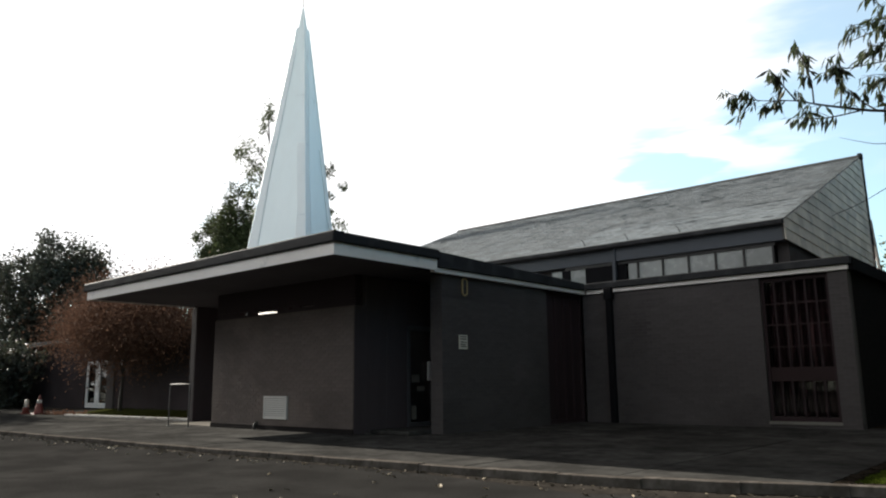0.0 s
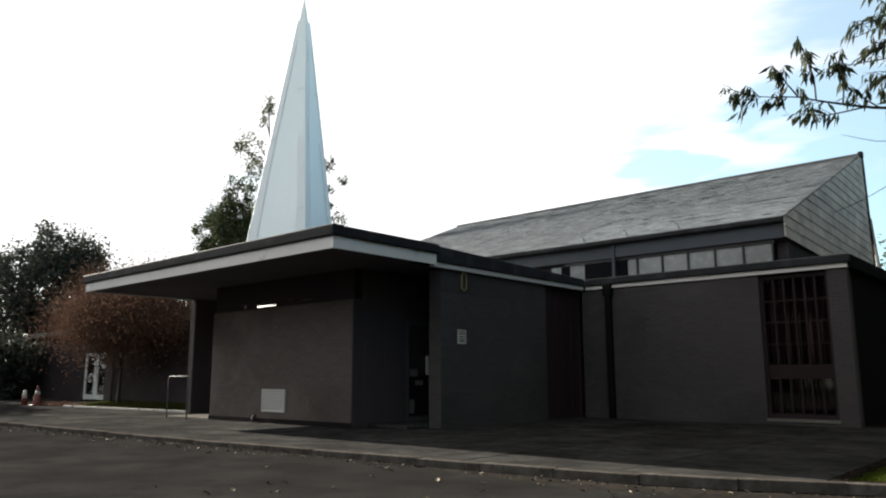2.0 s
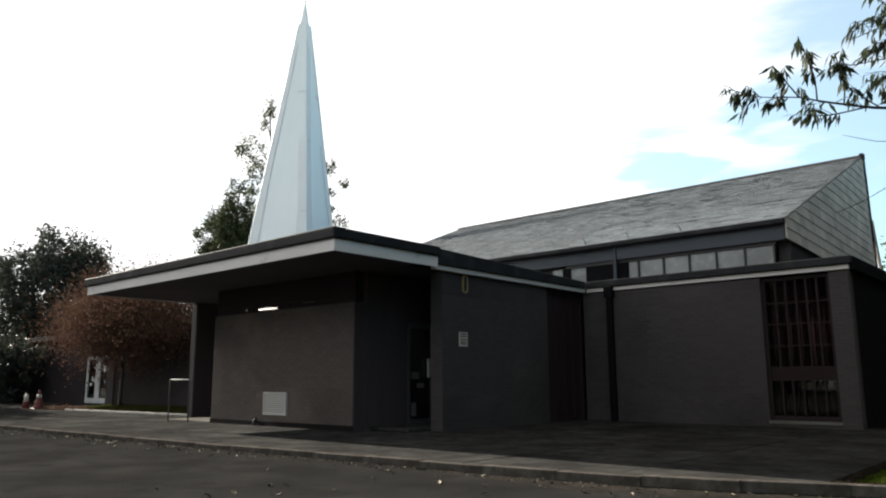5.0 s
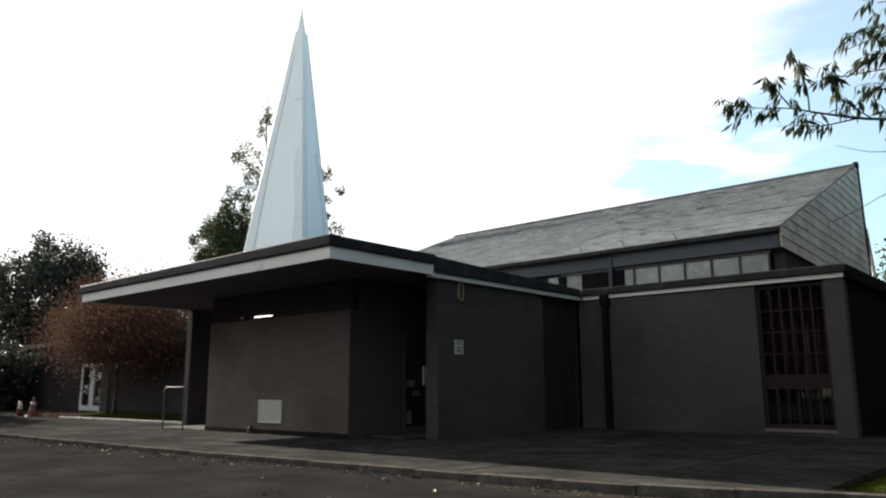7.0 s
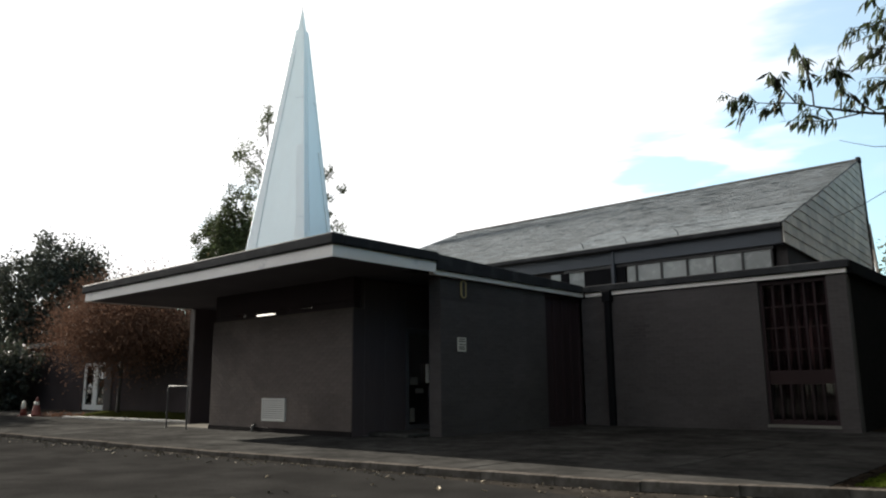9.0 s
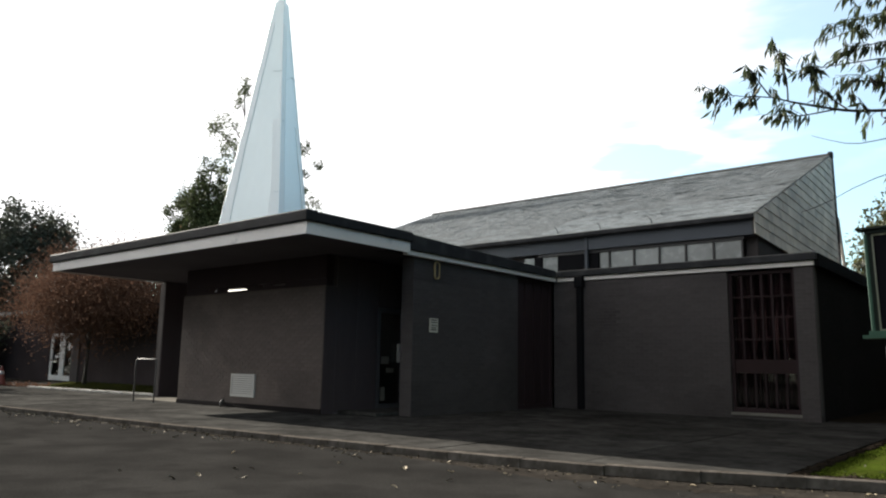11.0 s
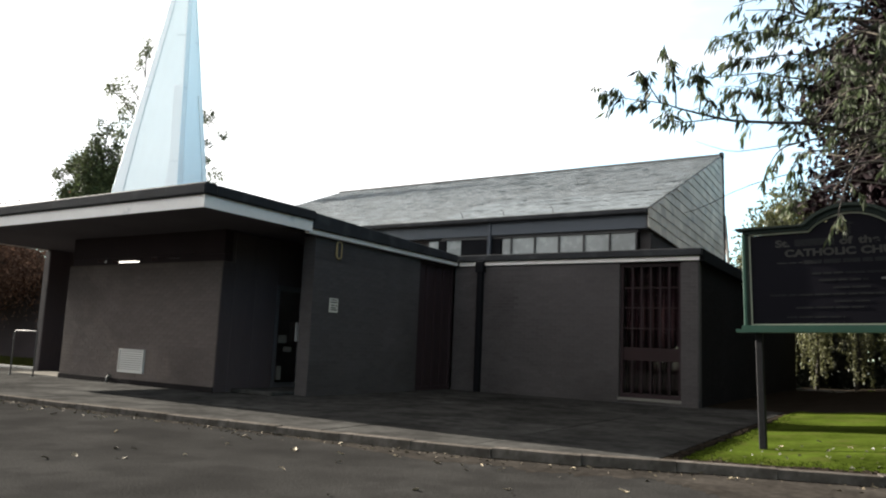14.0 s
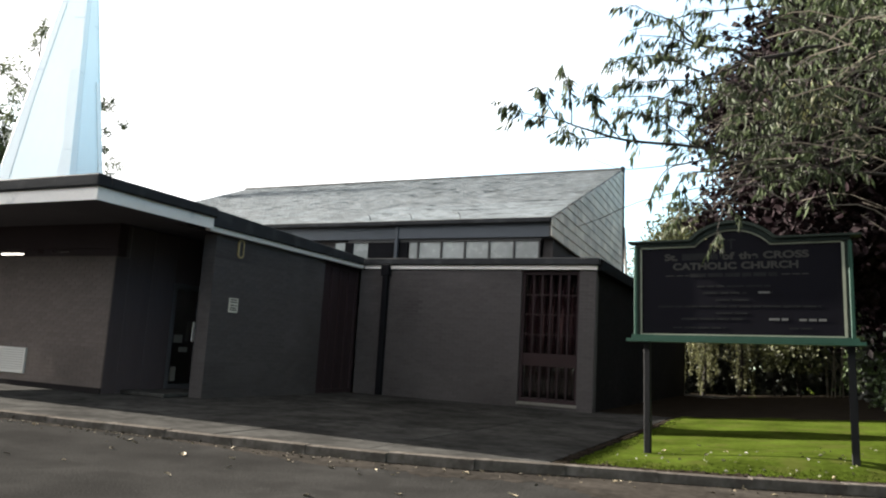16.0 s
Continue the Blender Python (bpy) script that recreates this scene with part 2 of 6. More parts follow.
M_VERGE = mat("verge_grass", (0.034, 0.037, 0.012), 0.9, 0.3, 40, 0.8, 0.3, island=0.2, gloss=0.0)
M_SILT = mat("gutter_silt", (0.034, 0.0305, 0.0270), 0.95, 0.8, 14, 1.6, 0.3, stain=(0.024, 0.022, 0.020), stain_at=0.56, gloss=0.0)
# soil of the lawn's edges, and the painted shade behind the lawn
M_EARTH_AND_SHADE = mat("dark_earth_and_shade", (0.022, 0.018, 0.014), 0.95, 0.35, 60, 2.0, 0.5, gloss=0.0)
M_FAR = mat("far_ground", (0.07, 0.075, 0.05), 0.95, 0.3, 8, 0.2, 0.1)
M_SIGN_GREEN = mat("green_sign_paint", (0.0105, 0.052, 0.034), 0.5, 0.3, 20, 1.2, 0.04, gloss=0.4)
M_SIGN_DARK = mat("dark_green_sign_paint", (0.006, 0.013, 0.010), 0.6, 0.15, 20, 1.2, 0.04, gloss=0.2)
M_SIGN_BOARD = mat("navy_black_sign_board", (0.0048, 0.0046, 0.0078), 0.6, 0.25, 15, 1.2, 0.03, gloss=0.08)
M_SIGN_CREAM = mat("cream_bead_paint", (0.24, 0.26, 0.20), 0.5, 0.2, 20, 1.2, 0.03)
M_GOLD = mat("faded_gold_lettering", (0.040, 0.039, 0.036), 0.6, 0.4, 30, 6.0, 0.0, gloss=0.2)
M_PALE_CONCRETE = mat("pale_concrete", (0.155, 0.147, 0.132), 0.9, 0.3, 20, 1.0, 0.2, gloss=0.0)
M_FADED = mat("faded_grey_lettering", (0.0145, 0.0150, 0.0165), 0.6, 0.35, 30, 6.0, 0.0, gloss=0.1)
M_PALE_LETTER = mat("pale_lettering", (0.10, 0.10, 0.10), 0.5, 0.3, 30, 6.0, 0.0)
M_POST = mat("black_metal_post", (0.009, 0.009, 0.0105), 0.65, 0.25, 25, 2.0, 0.1, gloss=0.2)
M_WHITE = mat("white_upvc", (0.78, 0.78, 0.78), 0.4, 0.06, 20, 1.2, 0.02)
M_PLAQUE = mat("pale_plaque", (0.55, 0.52, 0.45), 0.6, 0.2, 30, 2.0, 0.05)
M_OVAL = mat("ochre_lamp_rim", (0.33, 0.25, 0.12), 0.5, 0.2, 30, 2.0, 0.03)
M_VENT = mat("pale_grey_vent_paint", (0.47, 0.455, 0.43), 0.55, 0.10, 25, 2.0, 0.03)
M_CONE = mat("orange_cone_plastic", (0.14, 0.032, 0.024), 0.6, 0.2, 20, 2.0, 0.02)
M_BARK = mat("grey_brown_bark", (0.028, 0.023, 0.020), 0.9, 0.4, 30, 2.0, 0.5, stretch=(1, 1, 0.25))
M_LEAF_NEAR = mat("mid_green_leaf", (0.045, 0.059, 0.028), 0.55, 0.4, 20, 1.5, 0.05, island=0.95, thin=0.28, gloss=0.22)
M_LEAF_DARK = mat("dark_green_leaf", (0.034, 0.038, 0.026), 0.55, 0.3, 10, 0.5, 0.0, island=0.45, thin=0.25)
M_LEAF_MID = mat("green_leaf", (0.078, 0.092, 0.046), 0.55, 0.3, 10, 0.5, 0.0, island=0.5, thin=0.35)
M_LEAF_BUSH = mat("deep_green_leaf", (0.050, 0.062, 0.026), 0.6, 0.3, 10, 0.5, 0.0, island=0.6, thin=0.25, gloss=0.2)
M_LEAF_YELLOW = mat("yellow_green_leaf", (0.070, 0.076, 0.030), 0.55, 0.3, 10, 0.5, 0.0, island=0.5, thin=0.3)
M_LEAF_COPPER = mat("copper_leaf", (0.0115, 0.0060, 0.0076), 0.7, 0.3, 10, 0.5, 0.0, island=0.7, thin=0.06, gloss=0.12)
M_LEAF_ORANGE = mat("autumn_orange_leaf", (0.105, 0.060, 0.042), 0.8, 0.30, 10, 0.6, 0.0, island=0.12, thin=0.25, gloss=0.05)
M_LEAF_WEEP = mat("pale_weeping_leaf", (0.135, 0.138, 0.062), 0.55, 0.3, 10, 0.5, 0.0, island=0.5, thin=0.3)
M_LEAF_IVY = mat("bright_ivy_leaf", (0.060, 0.090, 0.030), 0.5, 0.3, 10, 0.6, 0.0, island=0.7, thin=0.2)
M_LEAF_FALLEN = mat("fallen_leaf", (0.25, 0.21, 0.145), 0.7, 0.3, 20, 2.0, 0.05, piece=0.75)

M_TWIG = mat("pale_grey_twig", (0.10, 0.088, 0.072), 0.9, 0.3, 30, 2.0, 0.2, gloss=0.1)
M_LITTER = mat("dry_leaf_litter", (0.070, 0.058, 0.040), 0.85, 0.3, 20, 2.0, 0.05, island=0.6, gloss=0.2)


# ---------- building helpers ----------
def box(bm, x0, x1, y0, y1, z0, z1):
    v = [bm.verts.new(p) for p in itertools.product((x0, x1), (y0, y1), (z0, z1))]
    for f in ((0, 1, 3, 2), (4, 6, 7, 5), (0, 4, 5, 1), (2, 3, 7, 6), (0, 2, 6, 4), (1, 5, 7, 3)):
        bm.faces.new([v[i] for i in f])
    return v


def softened(bm, w):
    bmesh.ops.bevel(bm, geom=bm.edges[:], offset=w, segments=1, affect="EDGES", profile=0.5)
    return bm


def mesh_of(name, bm, material, smooth=False):
    bmesh.ops.recalc_face_normals(bm, faces=bm.faces[:])
    me = bpy.data.meshes.new(name)
    bm.to_mesh(me)
    bm.free()
    me.materials.append(material)
    if smooth:
        me.shade_smooth()
    return me


def part(name, bm, material, parent, label="", smooth=False):
    ob = new(name, mesh_of(name, bm, material, smooth))
    ob.parent = parent
    if label:
        ob["label"] = label
    return ob


def boxes(name, dims, material, parent, label="", bevel=0.0):
    bm = bmesh.new()
    for d in dims:
        box(bm, *d)
    if bevel:
        softened(bm, bevel)
    return part(name, bm, material, parent, label)


def thing(name, label, category, at=(0, 0, 0), turn=0.0, group="", kind=""):
    ob = new(name)
    ob.matrix_world = pose(*at, 0, 0, turn)
    return tagged(ob, label, category, group, kind)


def solid(name, bm, material, label="", category="", group="", kind="", smooth=False):
    return tagged(new(name, mesh_of(name, bm, material, smooth)), label, category, group, kind)


def raw(name, verts, faces, material, parent=None):
    me = bpy.data.meshes.new(name)
    me.from_pydata(verts, [], faces)
    me.materials.append(material)
    ob = new(name, me)
    ob.parent = parent
    return ob


def tube(bm, pts, radii, sides=8):
    """A round bar through pts, tapering as radii say."""
    pts = [Vector(p) for p in pts]
    rings = []
    for i, p in enumerate(pts):
        d = (pts[min(i + 1, len(pts) - 1)] - pts[max(i - 1, 0)]).normalized()
        a = d.orthogonal().normalized()
        b = d.cross(a)
        rings.append([bm.verts.new(p + radii[i] * (math.cos(k * math.tau / sides) * a + math.sin(k * math.tau / sides) * b)) for k in range(sides)])
    for r0, r1 in zip(rings, rings[1:]):
        best = min(range(sides), key=lambda s: sum((r0[k].co - r1[(k + s) % sides].co).length for k in range(sides)))
        for k in range(sides):
            bm.faces.new((r0[k], r0[(k + 1) % sides], r1[(k + 1 + best) % sides], r1[(k + best) % sides]))
    bm.faces.new(rings[0][::-1])
    bm.faces.new(rings[-1])


def spline(pts, n):
    """n points along a smooth curve through pts."""
    p = [np.array(q, float) for q in pts]
    p = [2 * p[0] - p[1]] + p + [2 * p[-1] - p[-2]]
    out = []
    for i in range(n):
        s = i / (n - 1) * (len(p) - 3)
        k = min(int(s), len(p) - 4)
        u = s - k
        a, b, c, d = p[k:k + 4]
        out.append(0.5 * (2 * b + (c - a) * u + (2 * a - 5 * b + 4 * c - d) * u * u + (3 * b - a - 3 * c + d) * u ** 3))
    return out


def leaf_cloud(name, pts, dirs, lengths, widths, material, parent, rng):
    """Many small folded leaves, each at a point, along a direction."""
    n = len(pts)
    d = dirs / np.linalg.norm(dirs, axis=1)[:, None]
    ref = rng.normal(size=(n, 3))
    s = np.cross(d, ref)
    s /= np.linalg.norm(s, axis=1)[:, None]
    up = np.cross(s, d)
    L, Wd = lengths[:, None], widths[:, None]
    mid = pts + d * L * 0.45
    v = np.stack([pts, mid + s * Wd * 0.5 + up * Wd * 0.18, pts + d * L, mid - s * Wd * 0.5 + up * Wd * 0.18], 1).reshape(-1, 3)
    f = np.arange(4 * n).reshape(n, 4)
    tri = np.concatenate([f[:, [0, 1, 2]], f[:, [0, 2, 3]]], 1).reshape(-1, 3)
    return raw(name, v.tolist(), tri.tolist(), material, parent)


def crown_points(rng, centre, radii, clumps, per, spread, shell=0.55, low=-1.0):
    """Leaf places in uneven clumps through an ellipsoid."""
    out = []
    while len(out) < clumps:
        q = rng.normal(size=3)
        q /= np.linalg.norm(q)
        if q[2] < low:
            continue
        r = (shell + (1 - shell) * rng.random()) * (0.86 + 0.28 * noise.noise(Vector(q * 2.2) + Vector(centre)))
        c = np.array(centre) + q * r * np.array(radii)
        k = int(per * (0.5 + rng.random()))
        out.append(c + rng.normal(size=(k, 3)) * spread * (0.6 + 0.8 * rng.random()))
    return np.concatenate(out)


def limb_tree(name, label, base, height, trunk_r, centre, radii, clumps, per, spread, leaf, material, seed, category="tree", shell=0.55, low=-1.0, droop=0.4):
    """A tapered trunk, limbs into the crown and a crown of many leaves."""
    rng = np.random.default_rng(seed)
    t = thing(name, label, category, base)
    bm = bmesh.new()
    base_v = Vector(base)
    c = Vector(centre) - base_v
    top = c + Vector((0, 0, radii[2] * 0.55))
    path = spline([(0, 0, -0.1), (c.x * 0.25, c.y * 0.25, c.z * 0.35), (c.x * 0.8, c.y * 0.8, c.z * 0.75), tuple(top)], 9)
    tube(bm, path, [trunk_r * (1 - 0.85 * i / 8) for i in range(9)], 9)
    for k in range(11):
        a, h = rng.random() * math.tau, 0.35 + 0.6 * rng.random()
        p0 = path[int(h * 8)]
        p2 = np.array(c) + np.array((math.cos(a) * radii[0], math.sin(a) * radii[1], (rng.random() - 0.3) * radii[2])) * 0.75
        p1 = (p0 + p2) / 2 + np.array((0, 0, 0.12 * height * rng.random()))
        br = spline([p0, p1, p2], 6)
        tube(bm, br, [trunk_r * 0.4 * (1 - 0.15 * i) for i in range(6)], 6)
    part("trunk", bm, M_BARK, t, smooth=True)
    pts = crown_points(rng, tuple(c), radii, clumps, per, spread, shell, low)
    dirs = rng.normal(size=pts.shape) + np.array((0, 0, -droop))
    ln = leaf * (0.6 + 0.8 * rng.random(len(pts)))
    leaf_cloud("crown", pts, dirs, ln, ln * 0.6, material, t, rng)
    return t


def strip(bm, left, right, z):
    """A flat ribbon between two polylines at height z."""
    a = [bm.verts.new((*p, z)) for p in left]
    b = [bm.verts.new((*p, z)) for p in right]
    for i in range(len(a) - 1):
        bm.faces.new((a[i], a[i + 1], b[i + 1], b[i]))


# ---------- ground ----------
KERB = [(-46, -6.4), (-30, -5.6), (-18, -5.0), (-9, -4.7), (-2, -4.48), (2, -4.25), (5, -3.98), (6.6, -3.65), (7.5, -3.28), (8.4, -2.98), (9.4, -2.6),
        (10.3, -2.22), (12, -1.5), (16, 0.4), (24, 5), (40, 16)]


def kerb_line(n):
    return [tuple(p) for p in spline(KERB, n)]


bm = bmesh.new()
bmesh.ops.create_grid(bm, x_segments=60, y_segments=60, size=900)
ground = solid("ground", bm, M_FAR, "dull green-brown ground reaching the horizon", "ground", kind="structure")
ground.location.z = -0.35

def ramp(v, lo, hi):
    t = np.clip((np.asarray(v, float) - lo) / (hi - lo), 0, 1)
    return t * t * (3 - 2 * t)


def road_z(x):
    """The road's surface climbs towards the entrance, where the kerb stands lower."""
    return -0.098 + 0.028 * (1 - ramp(x, 0.0, 6.5))


line = kerb_line(120)
bm = bmesh.new()
strip(bm, line, [(x, -60.0) for x, y in line], -0.098)
for v in bm.verts:
    v.co.z = float(road_z(v.co.x))
road = solid("road", bm, M_ASPHALT, "worn dark grey asphalt car park surface", "road", kind="structure")

# bed under the paving, with the slabs lying on it
bm = bmesh.new()
paved = [p for p in line if p[0] <= 7.6]
strip(bm, paved, [(x, 32.0) for x, y in paved], -0.02)
pavement = solid("pavement", bm, M_JOINT, "old grey concrete slab paving around the building", "pavement", kind="structure")

# the lawn rises gently away from the paving and the kerb
KX, KY = np.array([p[0] for p in line]), np.array([p[1] for p in line])


def lawn_z(x, y):
    x, y = np.asarray(x, float), np.asarray(y, float)
    inland = y - np.interp(x, KX, KY) - 0.2
    z = 0.066 * np.clip(x - 8.05, 0, 4.5) * ramp(inland, 0.0, 0.9) + 0.06 * ramp(x, 7.55, 7.9) * ramp(y, 2.5, 5.2)
    return z + 0.012 * np.sin(x * 2.3 + 1.0) * np.sin(y * 1.7) * ramp(x, 7.6, 8.4) * ramp(inland, 0.0, 0.6)


lawn_edge = [p for p in line if p[0] >= 7.55]
bm = bmesh.new()
cols = []
for x in [7.55 + 0.15 * i for i in range(50)] + [15.2, 16.5, 20, 26, 34, 46, 60]:
    if x > KX[-1]:
        break
    y0 = float(np.interp(x, KX, KY)) + 0.16
    ys = [y0 + 0.12 * i for i in range(14)] + [y0 + 1.7 + 0.5 * i for i in range(22)] + [y0 + 14, y0 + 18, y0 + 26, max(60.0, y0 + 40)]
    cols.append([bm.verts.new((x, y, float(lawn_z(x, y)))) for y in ys])
for p, q in zip(cols, cols[1:]):
    for i in range(len(p) - 1):
        bm.faces.new((p[i], q[i], q[i + 1], p[i + 1]))
lawn = solid("lawn", bm, M_SOIL, "mown green lawn beside the church", "lawn", kind="structure", smooth=True)
# dark sheet over the lawn's back, its shade put into the colour, from a ragged front to the hedge
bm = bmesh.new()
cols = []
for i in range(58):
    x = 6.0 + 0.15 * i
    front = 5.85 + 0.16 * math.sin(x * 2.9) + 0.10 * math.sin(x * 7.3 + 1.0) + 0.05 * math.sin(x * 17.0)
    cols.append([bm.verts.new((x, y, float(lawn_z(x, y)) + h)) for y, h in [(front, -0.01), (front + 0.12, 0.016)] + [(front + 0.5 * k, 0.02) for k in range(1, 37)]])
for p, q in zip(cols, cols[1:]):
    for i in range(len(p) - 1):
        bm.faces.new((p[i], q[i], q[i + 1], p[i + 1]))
solid("bare_earth", bm, M_EARTH_AND_SHADE, "dark sheet that carries the shade over the back of the lawn", "soil", kind="structure", smooth=True)

# ---------- church ----------
church = thing("church_building", "low brown-brick modern church with flat-roofed aisles and slate nave roof", "church")
YW, XR, ZT = 5.28, 5.98, 3.06          # window wall, right-hand wall, wall head
T = 0.30                               # wall thickness


def wall(dims, label="", material=M_MORTAR):
    return boxes("wall", [dims], material, church, label)


wall_window = wall((0.0, 4.28, YW, YW + T, -0.1, ZT), "shaded brown brick wall with long plain face")
wall_pier = wall((5.62, XR, YW, YW + T, -0.1, ZT), "narrow brown brick pier")
wall_right = wall((XR - T, XR, YW + T + 0.003, 21.0, -0.1, ZT), "brown brick flank wall with its shade in the brick colour", M_FLANK)
wall_side = wall((-T, 0.0, 0.0, 3.66, -0.1, ZT), "shaded brown brick entrance wall")
wall_block = wall((-6.43, -1.40, -1.03, -1.03 + T, -0.1, 2.50), "reddish-brown brick wall under the canopy", M_MORTAR_WARM)
wall((-6.43, -6.43 + T, -1.03 + T + 0.003, 4.0, -0.1, 2.50))
boxes("wall", [(-1.40 - T, -1.40, -1.03 + T + 0.003, 0.455, -0.1, 3.1), (-1.40 - T, -1.40, 1.305, 4.0, -0.1, 3.1), (-1.40 - T, -1.40, 0.455, 1.305, 2.165, 3.1)], M_BLOCK_DARK, church, "dark brick return of the entrance recess")
# box added behind the door glass to hold back light from the roof opening
boxes("lobby", [(-3.0, -2.9, 0.2, 1.6, -0.1, 2.4), (-2.9, -1.703, 0.2, 0.3, -0.1, 2.4), (-2.9, -1.703, 1.5, 1.6, -0.1, 2.4), (-2.5, -1.703, 0.3, 1.5, 2.3, 2.4)], M_VOID, church, "dark box behind the entrance door, added to keep skylight out")
boxes("wall", [(-9.3, -T - 0.003, 4.003, 4.3, -0.1, 3.1)], M_BLOCK_DARK, church, "dark wall behind the entrance recess")
boxes("wall", [(-14.5, 5.66, 20.7, 21.0, -0.1, 3.168), (-14.5, -14.2, 4.4, 20.69, -0.1, 3.168)], M_BLOCK_DARK, church)
boxes("floor", [(-9.3, -0.303, 4.31, 20.69, -0.08, 0.004), (-0.303, 5.66, 5.6, 20.69, -0.08, 0.004)], M_VOID, church, "dark unlit floor indoors")


def edge_roof(name_dims, parent):
    return boxes("fascia", name_dims, M_FASCIA_THIN, parent, "narrow white painted fascia")


# flat roof over aisles: white fascia below, black gutter edge above
boxes("flat_roof", [(-14.5, XR - 0.02, YW + 0.02, 21.0, 3.172, 3.30), (-2.4, -0.002, 0.0, YW + 0.018, 3.172, 3.30), (-9.2, -2.4, 3.11, YW + 0.018, 3.172, 3.30), (-9.2, -5.6, 0.0, 3.11, 3.172, 3.30)], M_FELT, church, "dark felted flat roof")
edge_roof([(0.14, 0.69, YW - 0.06, YW + 0.01, 3.078, 3.17)], church)
edge_roof([(0.85, XR + 0.03, YW - 0.06, YW + 0.01, 3.078, 3.17)], church)
edge_roof([(0.0, 0.10, -0.32, YW - 0.06, 3.078, 3.17)], church)
boxes("gutter", [(0.16, XR + 0.10, YW - 0.14, YW + 0.016, 3.174, 3.33)], M_GUTTER, church, "black gutter edge", 0.012)
bm = bmesh.new()
for v in box(bm, -0.02, 0.155, -0.30, YW - 0.13, 3.174, 3.34):
    if v.co.z > 3.2 and v.co.y < 0:
        v.co.z = 3.485
part("gutter", softened(bm, 0.012), M_GUTTER, church, "black gutter edge rising towards the canopy")
# darker paint than the other gutters, which carries the flank's shade
boxes("gutter", [(XR + 0.004, XR + 0.12, YW + 0.02, 21.0, 3.06, 3.33)], M_PIPE, church, "black gutter edge", 0.012)

# rain pipe in the inner corner and slim white pipe on the outer corner
bm = bmesh.new()
box(bm, 0.70, 0.84, YW - 0.14, YW - 0.003, 0.0, 3.16)
box(bm, 0.66, 0.88, YW - 0.17, YW - 0.002, 2.9, 3.171)
part("rain_pipe", softened(bm, 0.012), M_PIPE, church, "square black rainwater pipe")
bm = bmesh.new()
tube(bm, [(XR + 0.03, YW - 0.03, 3.05), (XR + 0.03, YW - 0.03, 0.1)], [0.006, 0.006], 6)
part("cable", bm, M_STEEL, church, "thin pale cable down the wall corner")


# tall timber window with bars
def timber_window(parent, x0, x1, y, z0, z1, label):
    """A tall window facing -y: frame, panes and bars, seen along x."""
    w = bpy.data.objects.new("window", None)
    scene.collection.objects.link(w)
    w.parent = parent
    w["label"] = label
    fr = 0.06
    boxes("window_frame", [(x0, x0 + fr, y, y + 0.12, z0, z1), (x1 - fr, x1, y, y + 0.12, z0, z1), (x0 + fr, x1 - fr, y, y + 0.12, z1 - fr, z1),
                           (x0 + fr, x1 - fr, y, y + 0.12, z0, z0 + 0.09)], M_TIMBER_DARK, w)
    boxes("panel", [(x0 + fr, x1 - fr, y + 0.03, y + 0.09, 0.92, 1.20)], M_TIMBER, w, "dull red timber rail panel")
    n = 6
    step = (x1 - x0 - 2 * fr) / n
    for i in range(1, n):
        cx = x0 + fr + i * step
        boxes("mullion", [(cx - 0.015, cx + 0.015, y + 0.01, y + 0.08, 1.2, z1 - fr), (cx - 0.015, cx + 0.015, y + 0.01, y + 0.08, z0 + 0.09, 0.92)], M_TIMBER_DARK, w)
    for z in (1.62, 2.07, 2.51):
        boxes("glazing_bar", [(x0 + fr, x1 - fr, y + 0.02, y + 0.05, z - 0.012, z + 0.012)], M_TIMBER, w)
    p = boxes("pane", [(x0 + fr, x1 - fr, y + 0.06, y + 0.066, z0 + 0.09, 0.92), (x0 + fr, x1 - fr, y + 0.06, y + 0.066, 1.2, z1 - fr)], M_GLASS, w)
    bm = bmesh.new()
    rows = []
    for i in range(61):
        cx = x0 + fr + 0.01 + (x1 - x0 - 2 * fr - 0.02) * i / 60
        cy = y + 0.17 + 0.025 * math.sin(i * 1.15) + 0.01 * math.sin(i * 0.37)
        rows.append([bm.verts.new((cx, cy + d, z)) for d in (0.0, 0.006) for z in (z0 + 0.1, z1 - 0.02)])
    for p, q in zip(rows, rows[1:]):
        for i, j in ((0, 1), (1, 3), (3, 2), (2, 0)):
            bm.faces.new((p[i], q[i], q[j], p[j]))
    part("curtain", bm, M_CURTAIN, w, "dark red drawn curtain behind the panes", smooth=True)
    boxes("sill", [(x0 - 0.02, x1 + 0.02, y - 0.10, y + 0.13, z0 - 0.06, z0 - 0.002)], M_PALE_CONCRETE, w, "pale concrete window sill")
    boxes("upstand", [(x0, x1, y - 0.06, y + 0.12, -0.05, z0 - 0.062)], M_BRICK, w, "brick course under the sill")
    return w


timber_window(church, 4.283, 5.617, YW + 0.08, 0.12, 3.04, "tall dark red timber window with slim vertical bars")

# glazed slot between entrance wall and inner corner, facing +x
slot = bpy.data.objects.new("window", None)
scene.collection.objects.link(slot)
slot.parent = church
slot["label"] = "tall dark timber window in the recessed corner"
boxes("window_frame", [(-0.16, -0.06, 3.663, 3.74, 0.0, ZT), (-0.16, -0.06, YW - 0.09, YW - 0.003, 0.0, ZT), (-0.16, -0.06, 3.74, YW - 0.09, ZT - 0.08, ZT),
                       (-0.16, -0.06, 3.74, YW - 0.09, 0.0, 0.10)], M_TIMBER_DARK, slot)
for y in (4.10, 4.48, 4.84):
    boxes("mullion", [(-0.14, -0.055, y - 0.025, y + 0.025, 0.10, ZT - 0.08)], M_TIMBER_DARK, slot)
